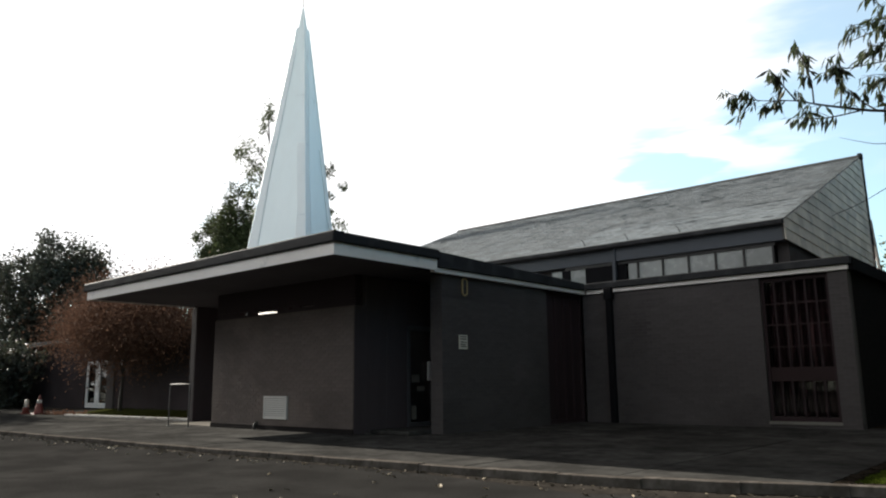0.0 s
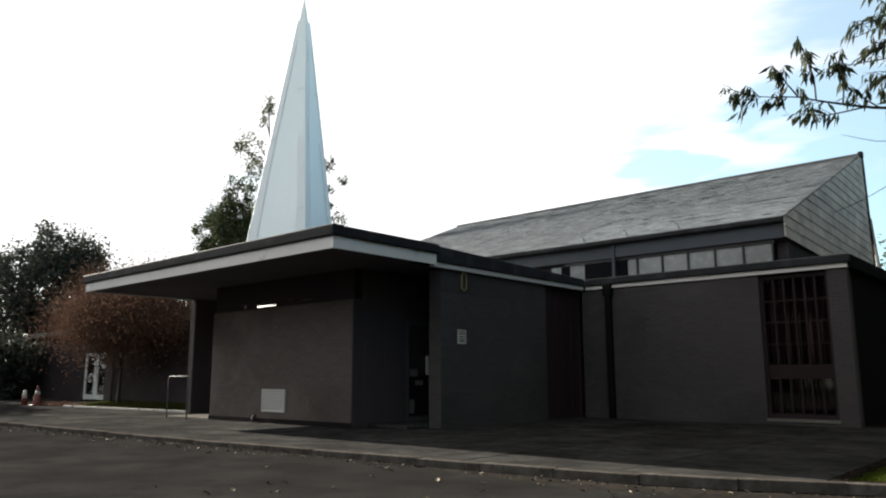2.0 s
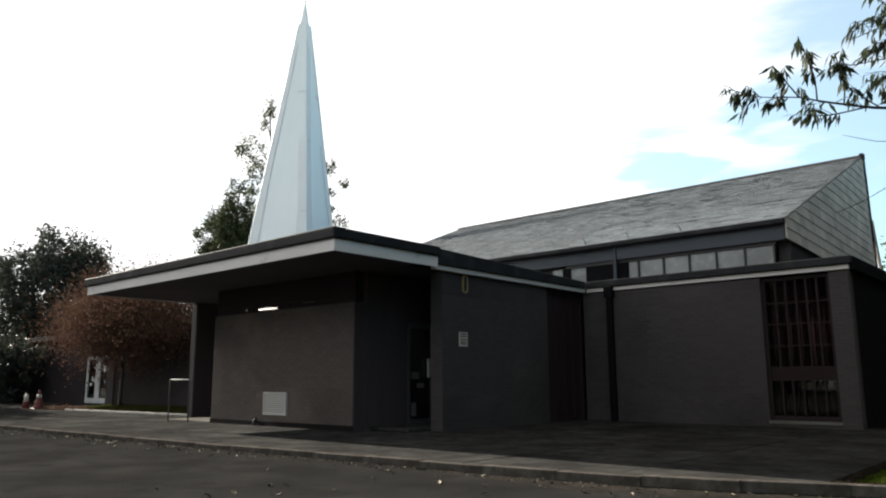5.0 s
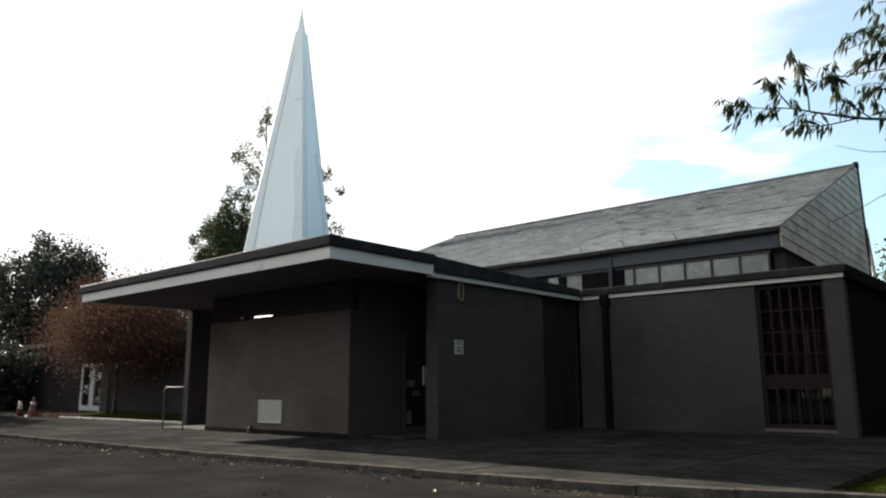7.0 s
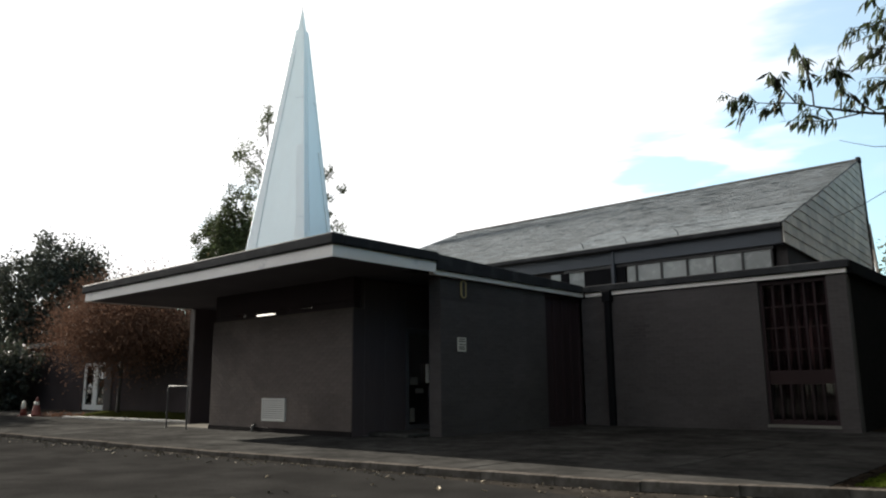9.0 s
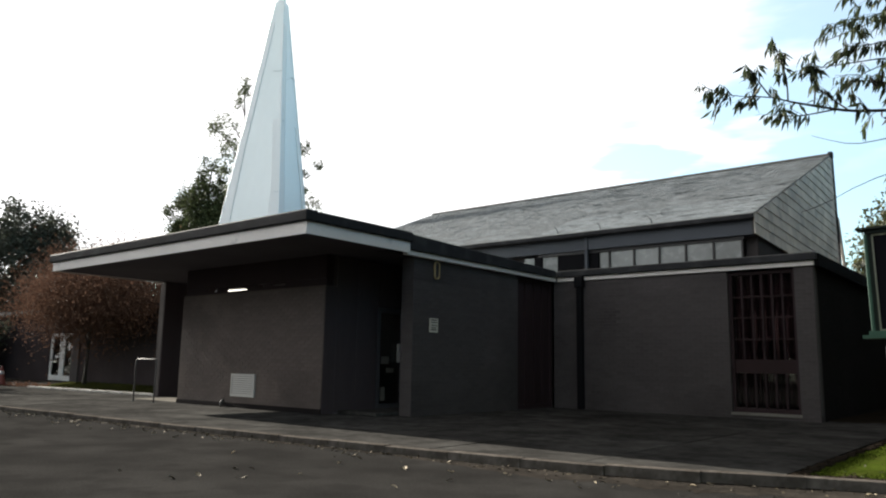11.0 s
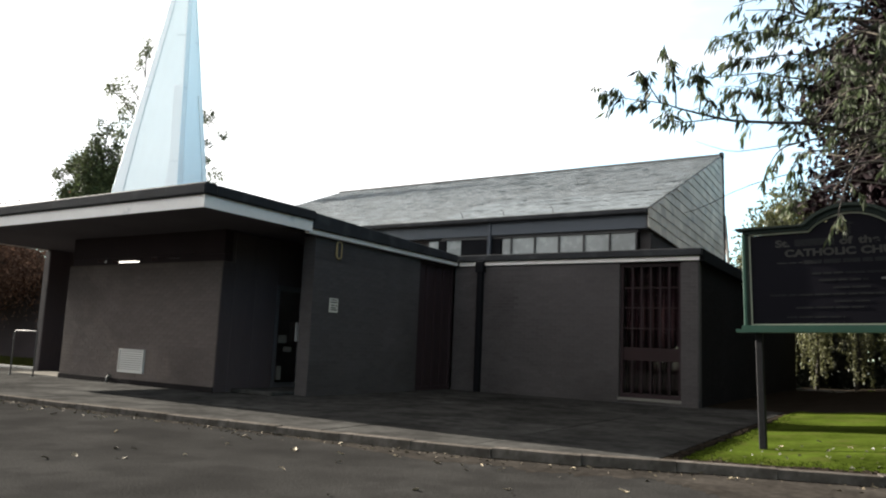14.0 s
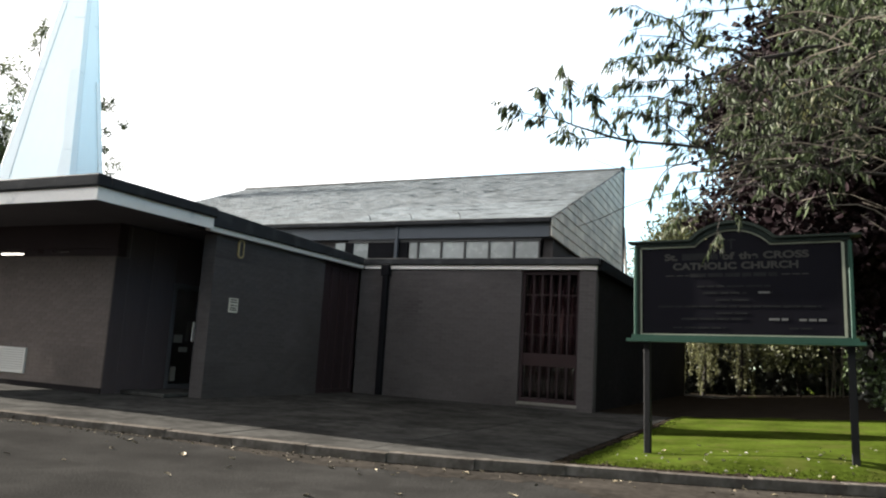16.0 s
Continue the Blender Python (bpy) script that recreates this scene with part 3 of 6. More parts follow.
for y0, y1 in ((3.74, 4.074), (4.126, 4.454), (4.506, 4.814), (4.866, YW - 0.09)):
    boxes("panel", [(-0.125, -0.10, y0, y1, 0.10, ZT - 0.08)], M_TIMBER_DARK, slot, "dull red timber infill panel")

# clerestory
YE = 8.58
boxes("clerestory_wall", [(-14.0, 3.90, YE + 0.32, YE + 0.55, 3.30, 3.80), (-14.0, 3.90, YE + 0.32, YE + 0.55, 4.34, 4.80),
                                 (3.62, 3.90, YE + 0.32, YE + 0.55, 3.80, 4.34), (-14.0, -2.6, YE + 0.32, YE + 0.55, 3.80, 4.34),
                                 (3.62, 3.90, YE + 0.553, 18.0, 3.30, 4.60)], M_BRICK, church, "brown brick clerestory wall")
boxes("cladding_band", [(-0.85, 3.95, YE - 0.02, YE + 0.30, 4.41, 4.80)], M_BLUE, church, "blue-grey cladding band under the eaves")
boxes("cladding_band", [(-14.0, -0.90, YE + 0.03, YE + 0.30, 4.41, 4.78)], M_BLUE, church, "blue-grey cladding band under the eaves")
boxes("rain_pipe", [(-0.90, -0.80, YE - 0.06, YE + 0.04, 3.30, 4.85)], M_BLUE, church, "square blue-grey rainwater pipe", 0.01)
boxes("clerestory_sill", [(-14.0, 3.92, YE + 0.02, YE + 0.55, 3.302, 3.79)], M_DARKFRAME, church, "black clerestory sill")
win = bpy.data.objects.new("window", None)
scene.collection.objects.link(win)
win.parent = church
win["label"] = "row of grey clerestory panes in black frames"
boxes("window_frame", [(-2.6, 3.64, YE + 0.08, YE + 0.2, 4.32, 4.408), (-2.6, 3.64, YE + 0.08, YE + 0.2, 3.792, 3.83)], M_DARKFRAME, win)
px = [-0.17, 0.59, 1.34, 2.09, 2.84, 3.58]
for i, x in enumerate(px):
    boxes("mullion", [(x - 0.022, x + 0.022, YE + 0.07, YE + 0.21, 3.83, 4.32)], M_DARKFRAME, win)
for a, b in zip([-0.50] + px, px):
    boxes("pane", [(a + 0.022, b - 0.022, YE + 0.13, YE + 0.14, 3.83, 4.32)], M_PANE_SKY, win, "opaque grey pane with the sky's brightness in its colour")
boxes("pane", [(-2.43, -1.92, YE + 0.13, YE + 0.14, 3.83, 4.32)], M_PANE_SKY, win, "opaque grey pane with the sky's brightness in its colour")
boxes("pane", [(-3.10, -2.75, YE + 0.13, YE + 0.14, 3.83, 4.32)], M_PANE_SKY, win, "opaque grey pane with the sky's brightness in its colour")
boxes("panel", [(-1.90, -0.53, YE + 0.10, YE + 0.16, 3.83, 4.32), (-2.73, -2.45, YE + 0.10, YE + 0.16, 3.83, 4.32)], M_PIPE, win, "black infill panel")

# nave roof: front slope, back wall, slate-clad gable
YA, ZA, ZE, XG, XL = 17.67, 8.57, 4.96, 3.95, -14.6
bm = bmesh.new()
prof = [(YE - 0.12, ZE - 0.06), (YA, ZA - 0.02), (YA + 0.25, ZA - 0.25), (18.05, 4.02), (17.7, 4.02), (17.4, 8.1), (YE + 0.05, 4.80)]
for x in (XL, XG - 0.06):
    ring = [bm.verts.new((x, y, z)) for y, z in prof]
    bm.faces.new(ring)
bm.verts.ensure_lookup_table()
k = len(prof)
for i in range(k):
    bm.faces.new((bm.verts[i], bm.verts[(i + 1) % k], bm.verts[k + (i + 1) % k], bm.verts[k + i]))
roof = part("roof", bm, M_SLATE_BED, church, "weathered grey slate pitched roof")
boxes("eaves_gutter", [(XL, XG + 0.01, YE - 0.22, YE - 0.10, ZE - 0.17, ZE - 0.04)], M_GUTTER, church, "black eaves gutter", 0.015)
for x in (-1.77, -0.35, 1.23):
    bm = bmesh.new()
    tube(bm, [(x, YE - 0.05, ZE - 0.02), (x - 0.03, YE - 0.10, ZE + 0.14), (x - 0.10, YE - 0.10, ZE + 0.20)], [0.012, 0.01, 0.008], 5)
    part("eaves_hook", bm, M_GUTTER, church)
bm = bmesh.new()
tube(bm, [(XL, YA + 0.02, ZA + 0.03), (XG, YA + 0.02, ZA + 0.03)], [0.09, 0.09], 8)
part("ridge", bm, M_SLATE_BED, church, "dark ridge tiles")
boxes("ridge_end", [(XG - 0.05, XG + 0.10, YA - 0.10, YA + 0.12, ZA - 0.06, ZA + 0.15)], M_GUTTER, church, "dark cap at the ridge end", 0.02)

# gable: bed board and bargeboards
bm = bmesh.new()
g0 = [(YE - 0.1, 4.41), (18.05, 4.02), (YA + 0.1, ZA - 0.05), (YE - 0.1, ZE - 0.02)]
for x in (XG - 0.055, XG):
    bm.faces.new([bm.verts.new((x, y, z)) for y, z in g0])
bm.verts.ensure_lookup_table()
for i in range(4):
    bm.faces.new((bm.verts[i], bm.verts[(i + 1) % 4], bm.verts[4 + (i + 1) % 4], bm.verts[4 + i]))
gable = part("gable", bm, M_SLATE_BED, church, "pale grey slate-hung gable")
bm = bmesh.new()
tube(bm, [(XG + 0.03, YA + 0.16, ZA), (XG + 0.03, 18.12, 4.42)], [0.045, 0.045], 6)
part("edge_trim", bm, M_GUTTER, church)
bm = bmesh.new()
tube(bm, [(XG + 0.02, 18.15, 6.4), (XG + 0.02, 19.3, 3.30)], [0.06, 0.06], 6)
part("edge_trim", bm, M_FASCIA_THIN, church, "pale sloping trim board")
boxes("rear_wall", [(XL, 3.8, 18.10, 18.4, 3.3, 8.0)], M_BLOCK_DARK, church)

# ---------- entrance canopy ----------
canopy = thing("entrance_canopy", "flat projecting entrance canopy with deep white fascia and black roof edge", "canopy")
CX0, CX1, CY0, CY1 = -9.34, 0.19, -2.90, 0.0
# soffit and deck are left open behind the beam so sun reaches the slot panel
for d in ((CX0 + 0.02, CX1 - 0.02, CY0 + 0.02, -0.78, 3.12, 3.168), (CX0 + 0.02, -6.75, -0.777, 4.0, 3.12, 3.168), (-6.747, -5.6, 0.3, 4.0, 3.12, 3.168), (-2.4, -0.32, -0.777, 4.0, 3.12, 3.168)):
    boxes("soffit", [d], M_SOFFIT, canopy, "dark boarded canopy underside")
boxes("roof_deck", [(CX0 + 0.02, CX1 - 0.04, CY0 + 0.02, -0.78, 3.304, 3.42), (CX0 + 0.02, -8.3, -0.78, 4.0, 3.304, 3.42), (-8.3, -5.6, 0.3, 4.0, 3.304, 3.42), (-2.4, -0.05, -0.78, 4.0, 3.304, 3.42), (-5.6, -2.4, 3.11, 4.0, 3.304, 3.42)], M_FELT, canopy, "dark felted canopy roof")
boxes("fascia", [(CX0, CX1, CY0, CY0 + 0.03, 3.10, 3.306)], M_FASCIA, canopy, "broad white painted fascia board")
boxes("fascia", [(CX1 - 0.03, CX1, CY0 + 0.033, -0.33, 3.10, 3.306)], M_FASCIA, canopy, "broad white painted fascia board")
boxes("fascia", [(CX0, CX0 + 0.03, CY0 + 0.033, 4.0, 3.10, 3.306)], M_FASCIA, canopy, "broad white painted fascia board")
boxes("roof_edge", [(CX0 - 0.08, CX1 + 0.07, CY0 - 0.07, CY0 + 0.2, 3.309, 3.50)], M_GUTTER, canopy, "black roof edge trim", 0.02)
boxes("roof_edge", [(CX1 - 0.15, CX1 + 0.07, CY0 + 0.203, -0.31, 3.309, 3.49)], M_GUTTER, canopy, "black roof edge trim", 0.02)
boxes("roof_edge", [(CX0 - 0.08, CX0 + 0.15, CY0 + 0.203, 4.0, 3.309, 3.49)], M_GUTTER, canopy, "black roof edge trim", 0.02)
boxes("pillar", [(-9.42, -9.20, 0.05, 3.9, -0.1, 3.118)], M_BRICK, canopy, "brown brick fin wall carrying the canopy")
# makes the fin's inner face darker than its brick end
boxes("lining", [(-9.198, -9.17, 0.06, 3.9, 0.0, 3.11)], M_ENTRY, canopy, "dark panel over the fin wall's inner face")
boxes("beam", [(-6.40, -1.42, -1.0, -0.8, 2.645, 3.118)], M_TIMBER_DARK, canopy, "dark beam above the block wall")
for x0, x1, z0, z1 in ((-6.40, -5.50, 2.502, 2.643), (-5.50, -5.20, 2.502, 2.555), (-5.17, -4.96, 2.502, 2.643), (-4.96, -4.02, 2.502, 2.537), (-4.96, -4.30, 2.600, 2.643), (-4.30, -4.02, 2.588, 2.643), (-4.02, -3.62, 2.502, 2.643),
                       (-3.62, -3.46, 2.502, 2.558), (-3.46, -3.22, 2.502, 2.643), (-3.22, -2.73, 2.502, 2.586), (-3.22, -2.73, 2.608, 2.643), (-2.73, -1.42, 2.502, 2.643)):
    boxes("packing", [(x0, x1, -0.98, -0.82, z0, z1)], M_TIMBER_DARK, canopy)

boxes("packing", [(-1.70, -1.402, -0.797, -0.73, 2.502, 3.118)], M_ENTRY, canopy)

# ---------- entrance: return wall with timber panels and glazed door ----------
boxes("panel", [(-1.398, -1.388, -1.02, -0.72, 0.0, 2.49)], M_ENTRY, church, "dark timber facing of the wall end")
entrance = thing("entrance_screen", "dark red timber entrance screen with a glazed door under the canopy", "door")
XS = -1.40
boxes("panel", [(XS + 0.003, XS + 0.016, -0.715, -0.15, 0.02, 3.1)], M_ENTRY, entrance, "dark red timber panel", 0.008)
boxes("panel", [(XS + 0.003, XS + 0.016, -0.14, 0.44, 0.02, 3.1)], M_ENTRY, entrance, "dull red timber panel", 0.008)
boxes("panel", [(XS + 0.003, XS + 0.012, 0.46, 1.9, 2.17, 3.1)], M_ENTRY, entrance)
ed = bpy.data.objects.new("door", None)
scene.collection.objects.link(ed)
ed.parent = entrance
ed["label"] = "dark glazed entrance door with pale edge"
boxes("frame", [(XS - 0.08, XS + 0.02, 0.46, 0.54, 0.03, 2.16), (XS - 0.08, XS + 0.02, 1.22, 1.30, 0.03, 2.16), (XS - 0.08, XS + 0.02, 0.54, 1.22, 2.08, 2.16),
                (XS - 0.08, XS + 0.02, 0.54, 1.22, 0.03, 0.16)], M_DOORFRAME, ed)
boxes("trim", [(XS - 0.05, XS + 0.03, 0.545, 1.215, 2.05, 2.075)], M_STEEL, ed, "pale metal door head strip")
boxes("pane", [(XS - 0.04, XS - 0.034, 0.54, 1.22, 0.16, 2.08)], M_GLASS, ed)
boxes("handle", [(XS + 0.02, XS + 0.06, 1.04, 1.13, 1.02, 1.42)], M_FASCIA_THIN, ed, "pale vertical door handle", 0.006)
boxes("notice", [(XS - 0.032, XS - 0.026, 0.62, 0.86, 0.98, 1.14), (XS - 0.032, XS - 0.026, 0.78, 1.02, 0.80, 0.90)], M_PALE_CONCRETE, ed, "dull papers stuck inside the glass")
boxes("kick_plate", [(XS - 0.02, XS + 0.012, 0.60, 0.72, 0.22, 0.50)], M_PALE_CONCRETE, ed, "dull box behind the glass")
boxes("step", [(XS + 0.004, -0.32, -0.60, 1.6, 0.004, 0.07)], M_CONCRETE, entrance, "low concrete entrance step", 0.01)

# ---------- pale panel behind the block wall, added to brighten the slots ---
def flashing(x0, x1):
    bm = bmesh.new()
    v = [bm.verts.new(p) for p in ((x0, -0.70, 2.36), (x1, -0.70, 2.36), (x1, 0.15, 3.28), (x0, 0.15, 3.28), (x0, -0.66, 2.33), (x1, -0.66, 2.33), (x1, 0.19, 3.25), (x0, 0.19, 3.25))]
    for f in ((0, 1, 2, 3), (7, 6, 5, 4), (0, 4, 5, 1), (1, 5, 6, 2), (2, 6, 7, 3), (3, 7, 4, 0)):
        bm.faces.new([v[i] for i in f])
    part("light_well", bm, M_VENT, canopy, "pale sloping panel added to bounce sun through the slots")


flashing(-6.10, -2.80)

# strip much darker than the bricks above it
boxes("plinth", [(-6.44, -1.39, -1.052, -1.031, -0.05, 0.10)], M_FLANK, church, "black strip along the foot of the wall")
outlet = thing("pipe_outlet", "small grey pipe outlet at the foot of the wall", "pipe", (-4.57, -1.055, 0.0))
bm = bmesh.new()
tube(bm, [(0, 0.03, 0.13), (0, -0.03, 0.13), (0, -0.05, 0.11), (0, -0.05, 0.0)], [0.022, 0.022, 0.022, 0.022], 8)
part("elbow", bm, M_STEEL, outlet, smooth=True)
boxes("plate", [(-0.05, 0.05, -0.008, 0.005, 0.09, 0.18)], M_CONCRETE, outlet, "", 0.004)

# ---------- wall fittings ----------
vent = thing("wall_vent", "pale grey louvred vent set low in the brick wall", "vent", (-3.89, -1.03, 0.24))
boxes("frame", [(-0.40, 0.42, -0.045, 0.0, 0.0, 0.035), (-0.40, 0.42, -0.045, 0.0, 0.445, 0.48), (-0.40, -0.365, -0.045, 0.0, 0.035, 0.445), (0.385, 0.42, -0.045, 0.0, 0.035, 0.445)], M_VENT, vent)
boxes("backing", [(-0.365, 0.385, -0.012, -0.004, 0.035, 0.445)], M_VENT, vent)
for i in range(9):
    bm = bmesh.new()
    v = box(bm, -0.362, 0.382, -0.038, -0.016, 0.045 + i * 0.045, 0.075 + i * 0.045)
    for p in v:
        if p.co.y < -0.03:
            p.co.z -= 0.014
    part("slat", bm, M_VENT, vent)

notice = thing("wall_notice", "small pale notice with dark writing on the brick wall", "notice", (0.012, 0.61, 1.62))
boxes("board", [(0.0, 0.018, -0.13, 0.13, 0.0, 0.28)], M_PLAQUE, notice, "", 0.004)
for z, a, b in ((0.235, -0.10, 0.09), (0.19, -0.10, 0.10), (0.13, -0.09, 0.02), (0.125, 0.04, 0.10), (0.08, -0.10, 0.07), (0.04, -0.10, 0.09)):
    boxes("writing", [(0.0181, 0.0195, a, b, z, z + 0.022)], M_DARKFRAME, notice, "dark bar of unreadable writing")


def stadium(bm, y_half, z_half, x0, x1, inner=None):
    """An upright oval plate or ring in the yz plane."""
    n = 28

    def ring(yh, zh, x):
        out = []
        for k in range(n):
            a = k / n * math.tau
            s = zh - yh
            out.append(bm.verts.new((x, yh * math.cos(a), yh * math.sin(a) + (s if math.sin(a) >= 0 else -s))))
        return out
    o0, o1 = ring(y_half, z_half, x0), ring(y_half, z_half, x1)
    for k in range(n):
        bm.faces.new((o0[k], o0[(k + 1) % n], o1[(k + 1) % n], o1[k]))
    if inner:
        i0, i1 = ring(*inner, x0), ring(*inner, x1)
        for k in range(n):
            q = (k + 1) % n
            bm.faces.new((i0[k], i1[k], i1[q], i0[q]))
            bm.faces.new((o1[k], o1[q], i1[q], i1[k]))
            bm.faces.new((o0[k], i0[k], i0[q], o0[q]))
    else:
        bm.faces.new(o1)
        bm.faces.new(o0[::-1])


lamp = thing("bulkhead_lamp", "unlit oval wall lamp with ochre rim high on brick", "lamp", (0.012, 0.67, 2.875))
bm = bmesh.new()
stadium(bm, 0.080, 0.185, 0.0, 0.035, (0.056, 0.160))
part("rim", bm, M_OVAL, lamp, "ochre metal rim")
bm = bmesh.new()
stadium(bm, 0.056, 0.160, 0.0, 0.022)
part("lens", bm, M_DARKFRAME, lamp, "dark lens")

# ---------- spire ----------
SPX, SPY = -7.70, 2.10
spire = thing("church_spire", "tall pale blue-white metal-clad spire with folded corner flashings", "spire", (SPX, SPY, 3.42), 24.2)
HB, HT, ZS = 1.06, 0.135, 8.19          # half side at base and shoulder, height of the shoulder
LEAN = (0.24, -0.07)                   # the tip stands a little off the middle of the base


def spire_at(u, v, z, out=0.0):
    """A point of the spire: u and v run from -1 to 1 across it, z up, out lifts it off the face."""
    k = z / ZS
    h = HB + (HT - HB) * k
    return (u * h + LEAN[0] * k, v * h - out + LEAN[1] * k, z)


def turned_side(bm, side):
    for v in bm.verts:
        k = v.co.z / ZS
        c = Vector((LEAN[0] * k, LEAN[1] * k, 0))
        p = Matrix.Rotation(side * math.pi / 2, 3, "Z") @ (v.co - c)
        v.co = p + c


def spire_plate(bm, edges, out0, out1):
    """A thin upright plate on the front face between the curves u0(z) and u1(z), lifted by out0 at one edge and out1 at the other."""
    rows = []
    for z, u0, u1 in edges:
        rows.append([bm.verts.new(spire_at(u, -1, z, o)) for u, o in ((u0, out0), (u1, out1), (u1, -0.02), (u0, -0.02))])
    for p, q in zip(rows, rows[1:]):
        for k in range(4):
            bm.faces.new((p[k], p[(k + 1) % 4], q[(k + 1) % 4], q[k]))
    bm.faces.new(rows[0][::-1])
    bm.faces.new(rows[-1])


for side in range(4):
    bm = bmesh.new()
    spire_plate(bm, [(0, -1, 1), (ZS * 0.5, -1, 1), (ZS, -1, 1)], 0.0, 0.0)
    turned_side(bm, side)
    face = part("face", bm, M_SPIRE, spire)
    # folded flashings: a broad one up each left edge, a narrower one up each right edge that ends in a lap
    for edges, o0, o1 in (([(0, -0.995, -0.60), (1.2, -0.995, -0.66), (3.6, -0.995, -0.68), (6.2, -0.995, -0.50), (7.5, -0.995, -0.30)], 0.002, 0.014),
                          ([(0, -0.56, -0.52), (1.3, -0.66, -0.64)], 0.020, 0.020),
                          ([(0, 0.56, 0.995), (1.0, 0.60, 0.995), (2.2, 0.70, 0.995)], 0.034, 0.006),
                          ([(2.2, 0.70, 0.995), (4.4, 0.55, 0.995)], 0.018, 0.004),
                          ([(2.0, 0.965, 0.995), (7.4, 0.80, 0.995)], 0.012, 0.012)):
        bm = bmesh.new()
        spire_plate(bm, edges, o0, o1)
        turned_side(bm, side)
        part("flashing", bm, M_SPIRE_TRIM, face)
    # laps between sheets
    for z, u0, u1 in ((4.35, -0.98, -0.66), (2.2, 0.70, 0.98), (5.9, 0.3, 0.98)):
        bm = bmesh.new()
        tube(bm, [spire_at(u0, -1, z, 0.02), spire_at(u1, -1, z, 0.02)], [0.006, 0.006], 5)
        turned_side(bm, side)
        part("seam", bm, M_SPIRE_SEAM, face)
    bm = bmesh.new()
    tube(bm, [spire_at(u, -1, z, 0.012) for z, u in ((0, -0.60), (1.2, -0.66), (3.6, -0.68), (6.2, -0.50), (7.5, -0.30))], [0.006] * 5, 5)
    turned_side(bm, side)
    part("seam", bm, M_SPIRE_SEAM, face)
bm = bmesh.new()
for sx, sy in ((-1, -1), (1, -1), (1, 1), (-1, 1)):
    tube(bm, [spire_at(sx, sy, 0), spire_at(sx, sy, ZS)], [0.014, 0.010], 5)
part("corner_roll", bm, M_SPIRE, spire)
bm = bmesh.new()
base = [bm.verts.new((LEAN[0] + sx * 0.10, LEAN[1] + sy * 0.10, ZS - 0.02)) for sx, sy in ((-1, -1), (1, -1), (1, 1), (-1, 1))]
tip = [bm.verts.new((LEAN[0] + sx * 0.012, LEAN[1] + sy * 0.012, ZS + 0.72)) for sx, sy in ((-1, -1), (1, -1), (1, 1), (-1, 1))]
for k in range(4):
    bm.faces.new((base[k], base[(k + 1) % 4], tip[(k + 1) % 4], tip[k]))
bm.faces.new(base[::-1])
bm.faces.new(tip)
part("cap", bm, M_SPIRE, spire, "grey metal tip cap")
bm = bmesh.new()
tube(bm, [(*LEAN, ZS + 0.65), (*LEAN, ZS + 1.15)], [0.012, 0.008], 6)
part("rod", bm, M_STEEL, spire, "thin lightning rod")

# ---------- hand rail by the block wall ----------
rail = thing("hand_rail", "grey steel hoop hand rail beside the entrance path", "hand rail", (-7.75, -1.40, 0))
bm = bmesh.new()
tube(bm, [(0, 0, -0.05), (0, 0, 0.93), (0.02, 0, 0.98), (0.07, 0, 1.0), (0.81, 0.03, 1.0), (0.86, 0.03, 0.98), (0.88, 0.03, 0.93), (0.88, 0.03, -0.05)], [0.017] * 8, 8)
part("hoop", bm, M_STEEL, rail, smooth=True)
for x, y in ((0, 0), (0.88, 0.03)):
    bm = bmesh.new()
    tube(bm, [(x, y, 0.002), (x, y, 0.014)], [0.05, 0.05], 10)
    part("foot_plate", bm, M_STEEL, rail)

# ---------- notice board on two posts ----------
TURN = -3.0
sign = new("notice_board")
sign.matrix_world = pose(8.22, -1.25, 0, 0, 0, TURN) @ pose(0, 0, 0, 0, -1.2, 0)
tagged(sign, "dark church notice board with green arched frame on two black posts", "sign")
LW = 2.175
ZB, ZR = 1.435, 2.505                   # foot and top of the board's field
for x in (0.0, LW + 0.055):
    boxes("post", [(x - 0.04, x + 0.04, 0.0, 0.08, -0.2, 2.5)], M_POST, sign, "black metal post", 0.008)
AC, AR, AH = 1.02, 0.42, 0.185          # arch: middle, half width, rise


def arch(x, grow=0.0):
    half, rise = AR + grow, AH + 0.35 * grow
    rad = (half * half + rise * rise) / (2 * rise)
    u = abs(x - AC)
    return math.sqrt(rad * rad - u * u) - (rad - rise) if u < half else 0.0


def arched(name, x0, x1, z_low, z_add0, z_add1, y0, y1, material, label="", grow=0.0):
    """A band that follows the arched head of the board, or fills the board below it."""
    bm = bmesh.new()
    xs = [x0 + (x1 - x0) * i / 140 for i in range(141)]
    rows = []
    for x in xs:
        zt = ZR + arch(x, grow) + z_add1
        zl = z_low if z_low is not None else ZR + arch(x, max(0.0, grow - 0.035)) + z_add0
        rows.append([bm.verts.new((x, y, z)) for y, z in ((y0, zl), (y0, zt), (y1, zt), (y1, zl))])
    for a, b in zip(rows, rows[1:]):
        for k in range(4):
            bm.faces.new((a[k], a[(k + 1) % 4], b[(k + 1) % 4], b[k]))
    bm.faces.new(rows[0])
    bm.faces.new(rows[-1][::-1])
    return part(name, bm, material, sign, label)


arched("board", -0.07, LW + 0.04, ZB, 0, 0.0, -0.06, -0.01, M_SIGN_BOARD, "near-black board with faded lettering")
arched("head", -0.12, LW + 0.09, None, 0.022, 0.068, -0.11, 0.03, M_SIGN_DARK, "dark green arched head moulding", 0.035)
arched("head", -0.20, LW + 0.20, None, 0.069, 0.092, -0.15, 0.05, M_SIGN_DARK, "", 0.07)
